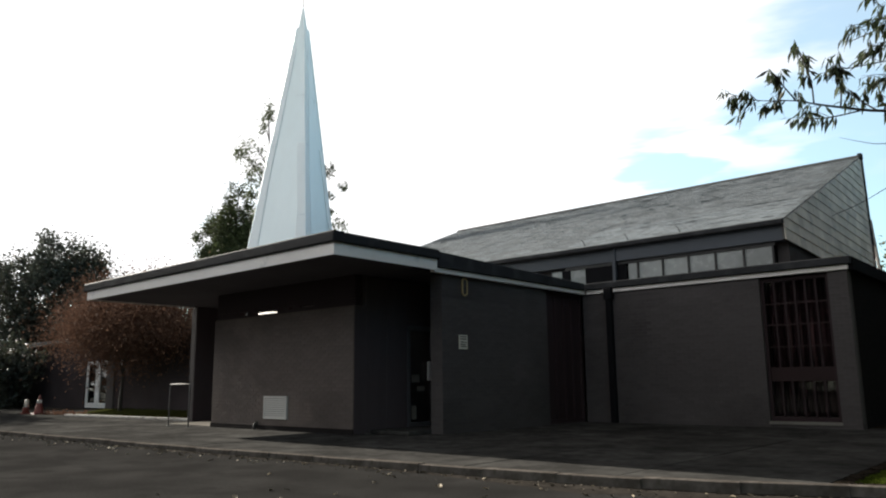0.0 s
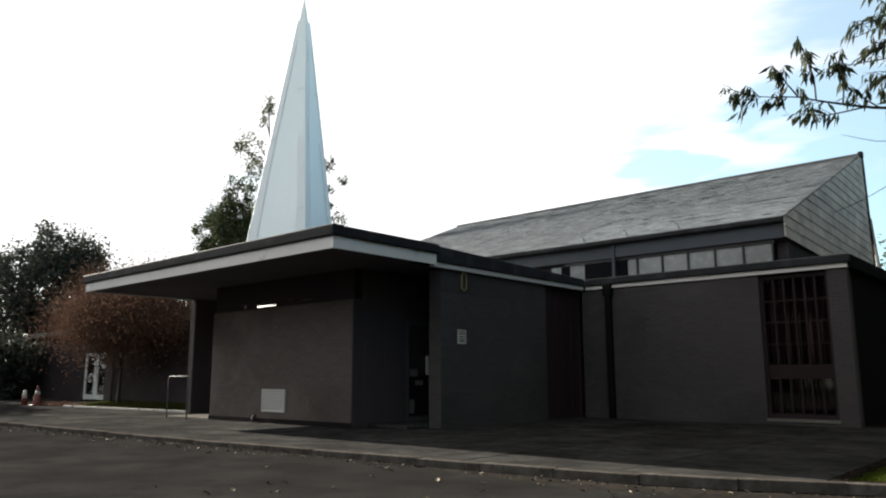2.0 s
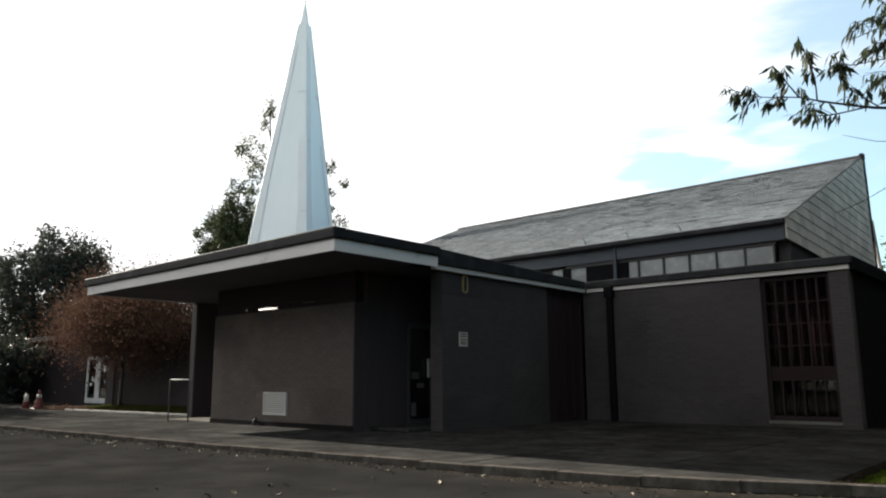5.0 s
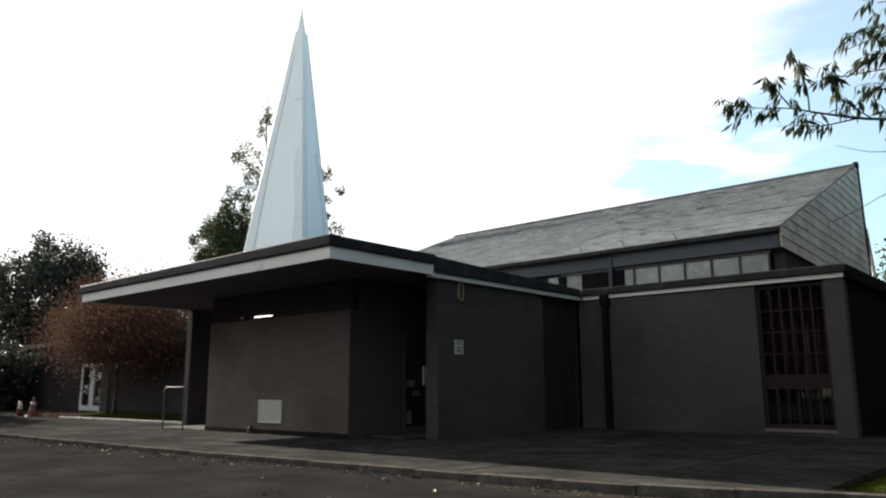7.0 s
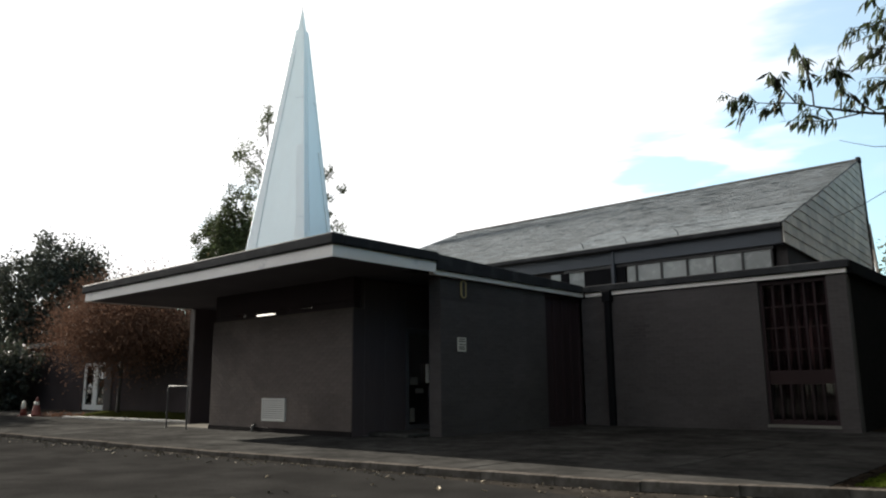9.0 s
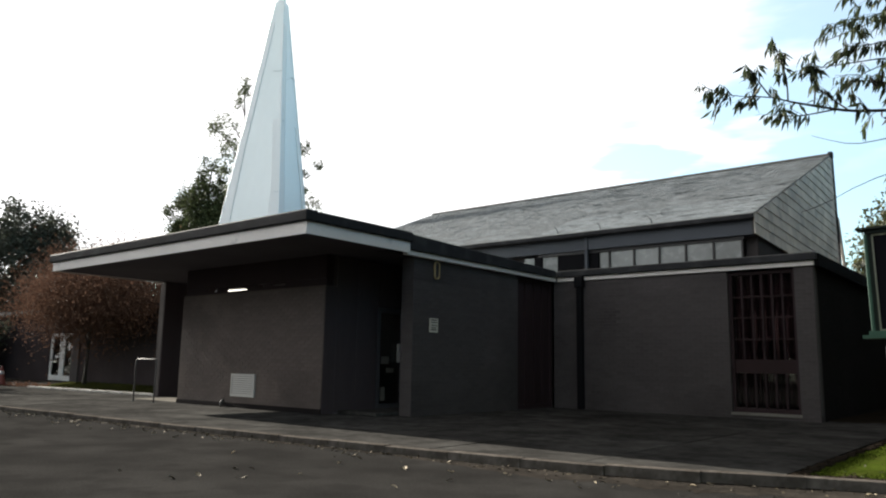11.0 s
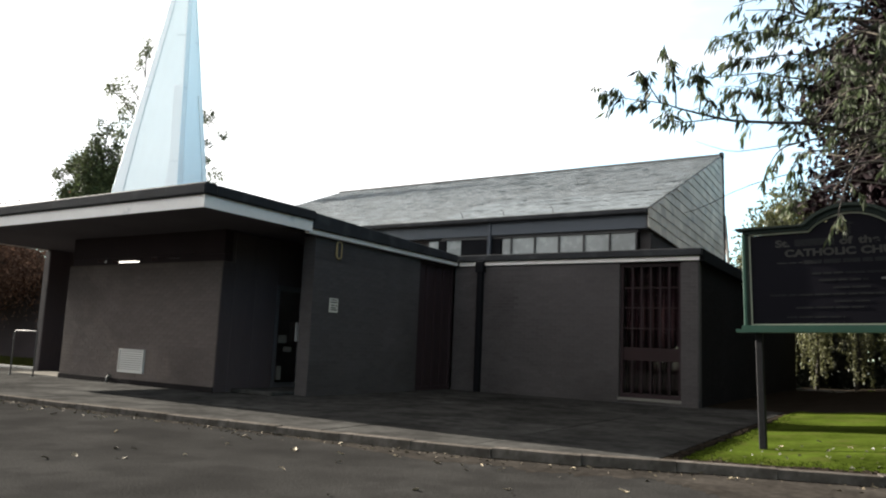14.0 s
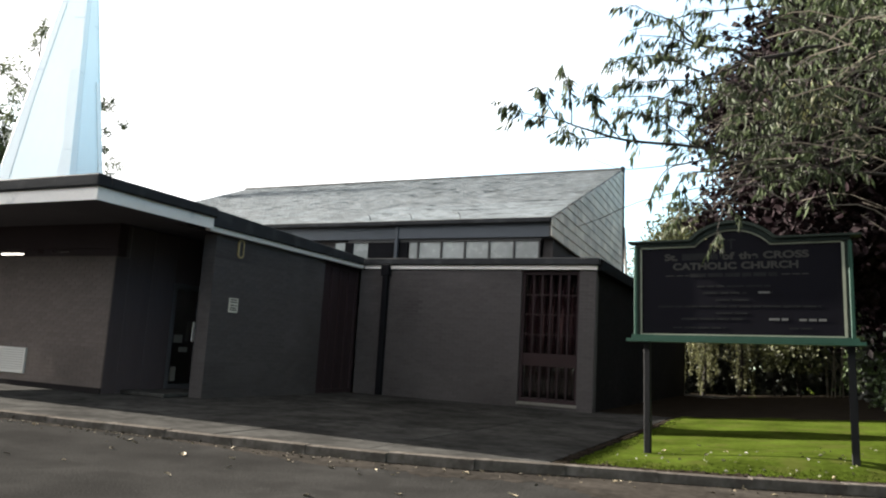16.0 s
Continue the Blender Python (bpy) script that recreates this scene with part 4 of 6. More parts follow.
arched("bead", -0.05, LW + 0.01, None, 0.002, 0.016, -0.085, -0.058, M_SIGN_CREAM, "thin cream bead")
for x0, x1 in ((-0.135, -0.098), (LW + 0.062, LW + 0.105)):
    boxes("side_rail", [(x0, x1, -0.10, 0.02, ZB - 0.02, ZR + 0.02)], M_SIGN_GREEN, sign, "green painted side rail", 0.006)
for x0, x1 in ((-0.097, -0.058), (LW + 0.031, LW + 0.061)):
    boxes("side_rail", [(x0, x1, -0.092, 0.0, ZB, ZR + 0.018)], M_SIGN_DARK, sign, "dark green inner rail")
for x0, x1 in ((-0.056, -0.042), (LW - 0.002, LW + 0.028)):
    boxes("bead", [(x0, x1, -0.085, -0.0585, ZB, ZR)], M_SIGN_CREAM, sign, "thin cream bead")
boxes("bead", [(-0.04, LW - 0.004, -0.086, -0.0582, ZB + 0.002, ZB + 0.016)], M_SIGN_CREAM, sign)
boxes("bottom_rail", [(-0.22, LW + 0.20, -0.15, 0.04, ZB - 0.085, ZB - 0.045), (-0.16, LW + 0.14, -0.12, 0.03, ZB - 0.045, ZB)], M_SIGN_GREEN, sign, "green painted bottom rail")


def word_mesh(text, size, material):
    cu = bpy.data.curves.new("word", "FONT")
    cu.body, cu.size, cu.extrude, cu.offset = text, size, 0.002, 0.004
    ob = new("word", cu)
    me = bpy.data.meshes.new_from_object(ob.evaluated_get(bpy.context.evaluated_depsgraph_get()))
    bpy.data.objects.remove(ob)
    me.materials.clear()
    me.materials.append(material)
    return me


def lettering(words, x, z, size, width):
    """A line of painted words, centred on x and fitted to a width; a word of None is a bar."""
    made, total, gap = [], 0.0, size * 0.32
    for w in words:
        me = word_mesh(w, size, M_GOLD) if w else None
        wide = max(v.co.x for v in me.vertices) if me else size * 2.6
        made.append((me, wide))
        total += wide
    k = width / (total + gap * (len(words) - 1))
    u = x - width / 2
    for me, wide in made:
        if me:
            for v in me.vertices:
                v.co.x *= k
            o = new("word", me)
            o.parent = sign
            o.matrix_local = pose(u, -0.063, z, 90, 0, 0)
            o["label"] = "faded painted word"
        else:
            boxes("writing", [(u, u + wide * k, -0.0645, -0.0605, z, z + size * 0.7)], M_FADED, sign, "faded painted bar")
        u += (wide + gap) * k


lettering(("St.", None, "of", "the", "CROSS"), 1.04, 2.353, 0.112, 1.61)
lettering(("CATHOLIC", "CHURCH"), 1.033, 2.235, 0.112, 1.40)
# cross above the words
boxes("cross", [(1.005, 1.022, -0.066, -0.0605, 2.47, 2.60), (0.97, 1.06, -0.066, -0.0606, 2.575, 2.592)], M_FADED, sign, "faint painted cross")
rng = random.Random(4)
for z, a, b, h, m in ((2.155, 0.25, 0.515, 0.010, M_GOLD), (2.155, 1.555, 1.835, 0.010, M_GOLD), (2.140, 0.53, 1.51, 0.045, M_FADED), (2.015, 0.615, 1.435, 0.022, M_FADED),
                      (1.935, 0.68, 1.175, 0.022, M_FADED), (1.85, 0.825, 1.20, 0.02, M_FADED), (1.775, 0.155, 1.945, 0.020, M_FADED), (1.695, 0.825, 1.20, 0.018, M_FADED),
                      (1.625, 0.43, 1.15, 0.022, M_FADED), (1.938, 1.30, 1.45, 0.022, M_PALE_LETTER), (1.622, 1.41, 1.61, 0.026, M_PALE_LETTER), (1.618, 1.725, 2.0, 0.026, M_PALE_LETTER), (1.52, 0.33, 0.93, 0.018, M_FADED), (1.525, 1.62, 1.85, 0.018, M_FADED)):
    x = a
    while x < b:
        w = min(rng.uniform(0.07, 0.2), b - x)
        boxes("writing", [(x, x + w, -0.0645, -0.0605, z, z + h)], m, sign, "bar of unreadable writing")
        x += w + 0.022

# ---------- left wing ----------
wing = thing("side_wing", "low dark brick wing with white double doors", "building")
boxes("wall", [(-23.16, -9.46, 4.0, 4.6, -0.1, 3.0)], M_WING, wing)
boxes("wall", [(-48.0, -25.54, 4.0, 4.3, -0.1, 3.0)], M_WING, wing)
boxes("wall", [(-25.537, -23.163, 4.0, 4.3, 2.12, 3.0)], M_WING, wing)
boxes("roof", [(-48.3, -9.46, 3.7, 12.0, 3.003, 3.2)], M_FELT, wing, "dark flat roof")
boxes("floor", [(-47.5, -9.6, 4.7, 12.0, -0.08, 0.0)], M_VOID, wing)
boxes("wall", [(-48.0, -9.46, 11.7, 12.0, -0.1, 3.0), (-48.0, -47.7, 4.31, 11.69, -0.1, 3.0)], M_WING, wing)
for x in (-25.52, -24.34):
    d = bpy.data.objects.new("door", None)
    scene.collection.objects.link(d)
    d.parent = wing
    d["label"] = "white door leaf with a tall dark pane"
    boxes("frame", [(x, x + 0.20, 4.06, 4.12, 0.03, 2.1), (x + 0.96, x + 1.16, 4.06, 4.12, 0.03, 2.1), (x + 0.20, x + 0.96, 4.06, 4.12, 1.95, 2.1),
                    (x + 0.20, x + 0.96, 4.06, 4.12, 0.03, 0.25)], M_WHITE, d, "", 0.006)
    boxes("pane", [(x + 0.20, x + 0.96, 4.085, 4.091, 0.25, 1.95)], M_GLASS, d)
boxes("panel", [(-23.15, -22.48, 3.93, 3.998, 0.03, 2.3)], M_BRICK, wing, "pale brick jamb beside the doors")
boxes("wall_light", [(-21.9, -21.7, 3.90, 3.998, 1.85, 2.05)], M_VENT, wing, "small pale wall light", 0.01)

bm = bmesh.new()
strip(bm, [(-17.5, 0.20), (-14.0, 0.32), (-9.9, 0.52)], [(-23.0, 3.99), (-15.0, 3.99), (-9.9, 3.99)], 0.03)
verge = solid("grass_verge", bm, M_VERGE, "narrow strip of grass before the wing", "grass", kind="structure")
bm = bmesh.new()
for i in range(9):
    x0 = -17.5 + i * 0.84
    y0 = 0.09 + i * 0.042
    box(bm, x0, x0 + 0.83, y0 - 0.07, y0 + 0.09, -0.05, 0.05)
solid("path_edging", bm, M_VENT, "pale concrete edging along the grass strip", "edging", kind="structure")

bm = bmesh.new()
box(bm, -8.6, -6.46, -0.95, 0.9, -0.03, 0.018)
landing = solid("landing", softened(bm, 0.008), M_PALE_CONCRETE, "pale concrete landing beside the block wall", "paving", kind="structure")

# red-brown leaves drifted round the cone
rq = np.random.default_rng(81)
n = 320
P = np.stack([-18.6 + rq.normal(size=n) * 0.9, 0.35 + rq.normal(size=n) * 0.22, 0.02 + 0.05 * np.abs(rq.normal(size=n))], 1)
ln = 0.07 + 0.06 * rq.random(n)
tagged(leaf_cloud("leaf_drift", P, rq.normal(size=(n, 3)) * np.array((1, 1, 0.3)), ln, ln * 0.6, M_LEAF_ORANGE, None, rq), "drift of red-brown fallen leaves on the paving", "leaf litter", kind="stuff")

# traffic cones by the wing
cone = thing("traffic_cone", "large worn orange-red traffic cone on the paving", "cone", (-19.6, -0.05, 0))
boxes("base", [(-0.23, 0.23, -0.23, 0.23, 0.002, 0.045)], M_CONE, cone, "", 0.012)
bm = bmesh.new()
tube(bm, [(0, 0, 0.045), (0, 0, 0.07), (0, 0, 0.36), (0, 0, 0.66), (0, 0, 0.69)], [0.19, 0.165, 0.10, 0.036, 0.03], 16)
part("body", bm, M_CONE, cone, smooth=True)
bm = bmesh.new()
tube(bm, [(0, 0, 0.40), (0, 0, 0.52)], [0.097, 0.071], 16)
part("sleeve", bm, M_VENT, cone, "dirty grey reflective sleeve", smooth=True)
cone = thing("traffic_cone", "small dark red traffic cone with a white upper sleeve", "cone", (-20.4, -0.2, 0))
boxes("base", [(-0.15, 0.15, -0.15, 0.15, 0.002, 0.04)], M_CONE, cone, "", 0.01)
bm = bmesh.new()
tube(bm, [(0, 0, 0.04), (0, 0, 0.26), (0, 0, 0.55)], [0.125, 0.085, 0.045], 14)
part("body", bm, M_CONE, cone, smooth=True)
bm = bmesh.new()
tube(bm, [(0, 0, 0.26), (0, 0, 0.54)], [0.091, 0.052], 14)
part("sleeve", bm, M_PLAQUE, cone, "white sleeve", smooth=True)

# ---------- trees and hedges ----------
def hedge(name, label, x0, x1, y0, y1, z1, n, leaf, material, seed, z0=0.0, gap=0.0):
    """A clipped or shaggy mass of leaves over a core of stems."""
    r = np.random.default_rng(seed)
    t = thing(name, label, "hedge", ((x0 + x1) / 2, (y0 + y1) / 2, 0))
    hx, hy = (x1 - x0) / 2, (y1 - y0) / 2
    bm = bmesh.new()
    for i in range(max(5, int((x1 - x0 + y1 - y0) * 0.9))):
        x, y = r.uniform(-hx, hx) * 0.85, hy * (0.2 + 0.5 * r.random())
        tube(bm, [(x, y, -0.1), (x + r.normal() * 0.1, y + r.normal() * 0.1, z1 * 0.45), (x + r.normal() * 0.25, y + r.normal() * 0.25, z1 * 0.85)], [0.028, 0.02, 0.008], 6)
    part("stem", bm, M_BARK, t)
    # larger dark leaves packed inside, which close the gaps
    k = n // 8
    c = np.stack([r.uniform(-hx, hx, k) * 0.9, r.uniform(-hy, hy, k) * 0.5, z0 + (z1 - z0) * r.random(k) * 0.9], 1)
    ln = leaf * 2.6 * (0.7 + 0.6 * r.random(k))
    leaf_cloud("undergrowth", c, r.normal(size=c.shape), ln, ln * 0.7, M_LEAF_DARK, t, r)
    k = n // 40
    c = np.stack([r.uniform(-hx, hx, k), r.uniform(-hy, hy, k), z0 + (z1 - z0) * r.random(k) ** 0.75 * (0.85 + 0.3 * r.random(k))], 1)
    pts = np.repeat(c, 40, 0) + r.normal(size=(k * 40, 3)) * 0.2
    pts[:, 2] = np.clip(pts[:, 2], z0 + 0.02, None)
    ln = leaf * (0.6 + 0.8 * r.random(len(pts)))
    leaf_cloud("foliage", pts, r.normal(size=pts.shape) + np.array((0, 0, -0.5)), ln, ln * 0.6, material, t, r)
    return t


limb_tree("tree", "tall dark broad-leaved tree behind the wing", (-46.3, 10.1, -0.3), 12, 0.3, (-46.3, 10.1, 6.7), (5.0, 5.0, 5.6), 330, 110, 0.42, 0.24, M_LEAF_DARK, 11)
hedge("shrubbery", "dark shrubs beside the white doors of the wing", -42.0, -29.0, 1.2, 3.6, 3.2, 16000, 0.16, M_LEAF_DARK, 25)
hedge("shrubbery", "dark shrubs and undergrowth behind the wing", -62.0, -22.0, 15.0, 18.0, 6.0, 26000, 0.35, M_LEAF_DARK, 24)
limb_tree("tree", "small autumn tree with orange-brown leaves before the wing", (-18.9, 2.6, 0.0), 4, 0.08, (-18.4, 2.5, 3.40), (6.6, 1.9, 1.40), 1000, 90, 0.50, 0.075, M_LEAF_ORANGE, 12, shell=0.15)


def tufted_tree(name, label, base, trunk_r, stem, tufts, per, spread, leaf, material, seed, squash=1.0):
    """A thin stem with a branch to each tuft of leaves; the crown is open between the tufts."""
    q = np.random.default_rng(seed)
    t = thing(name, label, "tree", base)
    o = np.array(base)
    bm = bmesh.new()
    path = [np.array(p) - o for p in spline([tuple(base)] + stem, 12)]
    tube(bm, path, [trunk_r * (1 - 0.9 * i / 11) + 0.01 for i in range(12)], 7)
    P, D = [], []
    for x, y, z, size in tufts:
        c = np.array((x, y, z)) - o
        low = [p for p in path if p[2] < c[2] - 0.2] or path[:1]
        root = min(low, key=lambda p: abs(np.linalg.norm(p - c) - 1.2 * abs(c[0] - p[0]) - 0.4))
        mid = (root + c) / 2 + np.array((0, 0, 0.12 * np.linalg.norm(c - root)))
        tube(bm, spline([root, mid, c], 6), [0.05, 0.042, 0.034, 0.026, 0.018, 0.01], 5)
        n = int(per * size * (0.8 + 0.4 * q.random()))
        lobes = [c + q.normal(size=3) * spread * size * 0.55 for _ in range(4)]
        for i in range(n):
            w = q.normal(size=3) * spread * size * 0.45
            w[2] *= squash
            P.append(lobes[i % 4] + w)
            D.append(q.normal(size=3) + np.array((0, 0, -0.4)))
    part("trunk", bm, M_BARK, t, smooth=True)
    P, D = np.array(P), np.array(D)
    ln = leaf * (0.6 + 0.8 * q.random(len(P)))
    leaf_cloud("crown", P, D, ln, ln * 0.5, material, t, q)
    return t


# upright sprays side by side, each narrowing towards its tip
rt = np.random.default_rng(13)
BUSHY = []
for x, top, wide in ((-36.4, 10.9, 0.45), (-35.8, 12.0, 0.5), (-35.0, 13.2, 0.7), (-34.1, 13.2, 0.8), (-33.0, 13.9, 0.9), (-31.8, 13.2, 0.9), (-30.6, 12.2, 0.8)):
    for i in range(11):
        z = top - 0.15 - i * 0.62
        w = wide * (0.2 + 0.085 * i)
        for k in range(1 + i // 3):
            BUSHY.append((x + rt.normal() * w, 16.5 + rt.normal() * 0.35, z + rt.normal() * 0.25, 0.55 + 0.06 * i))
tufted_tree("tree", "bushy green tree with upright sprays behind the spire", (-34.0, 16.5, -0.3), 0.25, [(-34, 16.5, 5), (-33.5, 16.5, 9), (-33.2, 16.5, 13.0)], BUSHY, 420, 0.66, 0.19, M_LEAF_BUSH, 13, 1.3)
BIRCH = [(-28.7, 15.6, 18.4, 0.6), (-28.4, 15.4, 17.7, 0.7), (-29.3, 15.8, 17.3, 0.5), (-30.8, 15.6, 16.5, 0.8), (-31.3, 15.4, 15.8, 0.9), (-30.2, 15.9, 15.5, 1.0), (-29.8, 15.6, 14.4, 0.9),
         (-29.3, 15.3, 13.4, 0.8), (-30.1, 15.6, 12.9, 0.7), (-27.2, 15.6, 15.6, 0.9), (-25.9, 15.2, 13.8, 0.8), (-24.7, 15.6, 14.6, 0.8), (-23.8, 15.9, 13.2, 0.5), (-22.6, 15.6, 13.0, 0.45),
         (-22.1, 15.5, 13.1, 0.25), (-21.3, 15.6, 11.9, 0.32), (-22.4, 15.6, 11.6, 0.35), (-22.3, 15.4, 10.5, 0.45), (-21.6, 15.6, 9.8, 0.6), (-22.0, 15.6, 9.1, 0.7), (-29.2, 15.6, 11.6, 0.7)]
tufted_tree("tree", "thin feathery birch rising behind the spire", (-27.5, 15.5, -0.3), 0.14, [(-27.4, 15.5, 6), (-27.9, 15.5, 11), (-28.6, 15.6, 18.2)], BIRCH, 260, 0.5, 0.17, M_LEAF_MID, 14, 1.2)
limb_tree("tree", "copper-leaved tree with dark purple foliage behind the notice board", (13.2, 8.2, 0.0), 9, 0.25, (11.4, 9.2, 6.3), (4.0, 5.0, 4.5), 1400, 110, 0.30, 0.19, M_LEAF_COPPER, 15, shell=0.3)
limb_tree("tree", "pale green tree beyond the gable", (5.6, 28.0, -0.3), 10, 0.25, (5.6, 27.5, 6.0), (2.9, 3.0, 3.2), 240, 80, 0.4, 0.20, M_LEAF_YELLOW, 16)
limb_tree("tree", "yellow-green tree at the lawn's end", (11.5, 30.0, -0.3), 9, 0.22, (11.5, 29.5, 4.7), (4.0, 3.4, 3.4), 240, 60, 0.42, 0.24, M_LEAF_MID, 17)


limb_tree("tree", "dense dark tree behind the copper-leaved one", (15.5, 23.0, -0.3), 13, 0.3, (15.5, 23.0, 7.6), (4.6, 4.0, 5.6), 420, 90, 0.5, 0.34, M_LEAF_DARK, 18, shell=0.3)
# its left end runs unseen behind the church, added to keep low sun off
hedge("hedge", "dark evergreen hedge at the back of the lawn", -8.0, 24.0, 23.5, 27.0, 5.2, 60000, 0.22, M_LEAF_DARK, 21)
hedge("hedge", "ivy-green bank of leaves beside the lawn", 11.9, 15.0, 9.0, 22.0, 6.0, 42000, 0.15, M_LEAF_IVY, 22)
hedge("bush", "autumn-yellow bush under the hedge", 9.1, 10.8, 21.3, 22.4, 2.35, 4000, 0.15, M_LEAF_YELLOW, 23, z0=1.2)


def weeping(name, label, base, n, seed):
    """Strands of small leaves hanging from a stem."""
    r = np.random.default_rng(seed)
    t = thing(name, label, "bush", base)
    bm = bmesh.new()
    tube(bm, [(0, 0, -0.1), (0.1, 0, 1.4), (0.05, 0.1, 3.2)], [0.09, 0.07, 0.03], 7)
    P, D = [], []
    for i in range(n):
        a, d = r.random() * math.tau, 0.25 + 0.6 * r.random()
        top = np.array((math.cos(a) * d, math.sin(a) * d, 2.6 + 0.8 * r.random()))
        length = 1.0 + 1.7 * r.random()
        tube(bm, [(0.05, 0.1, 3.0), tuple(top * np.array((0.6, 0.6, 1.05))), tuple(top), tuple(top - np.array((0, 0, length)))], [0.012, 0.01, 0.007, 0.004], 4)
        for q in range(int(length * 62)):
            P.append(top - np.array((0, 0, length * r.random())) + r.normal(size=3) * 0.05)
            D.append(r.normal(size=3) * 0.5 + np.array((0, 0, -1.0)))
    part("stem", bm, M_BARK, t)
    ln = 0.11 * (0.6 + 0.8 * r.random(len(P)))
    leaf_cloud("foliage", np.array(P), np.array(D), ln, ln * 0.4, M_LEAF_WEEP, t, r)
    return t


weeping("weeping_bush", "pale weeping bush at the end of the lawn", (6.6, 21.9, 0), 34, 31)
weeping("weeping_bush", "pale weeping bush at the end of the lawn", (7.95, 22.0, 0), 16, 32)
shrub = thing("bare_shrub", "leafless pale-stemmed shrub beside the ivy bank", "bush", (11.4, 21.6, 0))
rs = random.Random(33)
for k in range(5):
    bm = bmesh.new()
    x, lean = -0.25 + 0.13 * k, rs.uniform(-0.35, 0.15)
    tube(bm, spline([(x, 0, -0.05), (x + lean * 0.3, 0.05, 0.8), (x + lean * 1.3, -0.05, 1.6), (x + lean * 1.6, 0.0, 2.4)], 8), [0.04 - 0.004 * q for q in range(8)], 6)
    tube(bm, [(x + lean * 0.8, 0, 1.2), (x + lean * 0.8 + rs.uniform(-0.4, 0.4), 0.05, 1.9)], [0.02, 0.008], 5)
    part("stem", bm, M_TWIG, shrub, smooth=True)

bm = bmesh.new()
for i in range(4):
    box(bm, 6.15 + i * 0.62, 6.73 + i * 0.62, 19.45, 19.6, -0.05, 0.10)
solid("bed_edging", softened(bm, 0.012), M_PALE_CONCRETE, "pale stone edging of the planting bed", "edging", kind="structure")
plate = thing("small_sign", "small white sign plate on a post in the hedge", "sign", (12.02, 8.7, 0), 12)
boxes("post", [(-0.025, 0.025, 0.0, 0.05, -0.1, 2.3)], M_POST, plate)
boxes("plate", [(-0.30, 0.30, -0.02, -0.002, 2.02, 2.30)], M_WHITE, plate, "blank white plate", 0.004)

# overhanging tree near the camera
near = thing("tree", "overhanging tree with long narrow drooping green leaves", "tree", (12.6, 0.3, 0))
OFF = np.array((12.6, 0.3, 0.0))
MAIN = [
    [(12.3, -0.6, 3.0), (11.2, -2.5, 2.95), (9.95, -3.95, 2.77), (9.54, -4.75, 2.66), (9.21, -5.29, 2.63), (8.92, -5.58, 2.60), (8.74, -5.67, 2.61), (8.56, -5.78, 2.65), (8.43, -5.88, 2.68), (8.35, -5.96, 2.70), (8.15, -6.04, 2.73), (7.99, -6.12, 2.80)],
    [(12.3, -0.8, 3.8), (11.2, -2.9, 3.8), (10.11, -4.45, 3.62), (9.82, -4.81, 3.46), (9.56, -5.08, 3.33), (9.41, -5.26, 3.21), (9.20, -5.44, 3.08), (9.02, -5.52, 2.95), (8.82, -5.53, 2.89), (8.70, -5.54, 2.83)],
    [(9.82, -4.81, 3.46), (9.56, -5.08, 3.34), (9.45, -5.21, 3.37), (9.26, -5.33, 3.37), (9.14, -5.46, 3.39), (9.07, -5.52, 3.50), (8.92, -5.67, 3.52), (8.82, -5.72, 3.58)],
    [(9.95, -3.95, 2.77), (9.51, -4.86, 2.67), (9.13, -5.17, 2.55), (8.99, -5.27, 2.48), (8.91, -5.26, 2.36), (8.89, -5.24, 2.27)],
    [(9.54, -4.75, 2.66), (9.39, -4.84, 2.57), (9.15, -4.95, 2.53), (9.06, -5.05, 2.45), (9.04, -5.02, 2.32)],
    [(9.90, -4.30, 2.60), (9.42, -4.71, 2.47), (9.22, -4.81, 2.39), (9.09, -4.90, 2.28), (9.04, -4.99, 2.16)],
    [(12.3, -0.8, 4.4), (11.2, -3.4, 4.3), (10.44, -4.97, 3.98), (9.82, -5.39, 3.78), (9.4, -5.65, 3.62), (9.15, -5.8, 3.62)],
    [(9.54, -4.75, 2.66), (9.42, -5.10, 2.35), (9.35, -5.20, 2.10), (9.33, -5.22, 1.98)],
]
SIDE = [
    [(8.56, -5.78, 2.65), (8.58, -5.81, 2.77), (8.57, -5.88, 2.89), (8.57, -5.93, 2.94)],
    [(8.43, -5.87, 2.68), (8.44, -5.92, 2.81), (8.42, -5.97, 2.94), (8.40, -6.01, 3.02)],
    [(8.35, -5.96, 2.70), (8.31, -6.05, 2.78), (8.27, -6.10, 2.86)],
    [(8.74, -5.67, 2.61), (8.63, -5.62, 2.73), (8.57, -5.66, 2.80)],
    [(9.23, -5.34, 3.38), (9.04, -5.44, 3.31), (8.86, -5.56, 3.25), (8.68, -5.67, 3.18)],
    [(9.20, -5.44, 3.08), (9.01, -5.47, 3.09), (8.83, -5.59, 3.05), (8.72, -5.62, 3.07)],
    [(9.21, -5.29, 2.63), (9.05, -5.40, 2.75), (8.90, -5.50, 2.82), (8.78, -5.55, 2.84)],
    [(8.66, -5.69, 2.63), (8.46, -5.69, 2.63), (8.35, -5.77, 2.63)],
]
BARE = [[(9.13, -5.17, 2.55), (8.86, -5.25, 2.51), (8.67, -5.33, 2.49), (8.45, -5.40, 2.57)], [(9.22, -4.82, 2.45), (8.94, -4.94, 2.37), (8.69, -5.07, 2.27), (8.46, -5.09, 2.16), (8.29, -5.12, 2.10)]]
r = np.random.default_rng(41)
bm = bmesh.new()
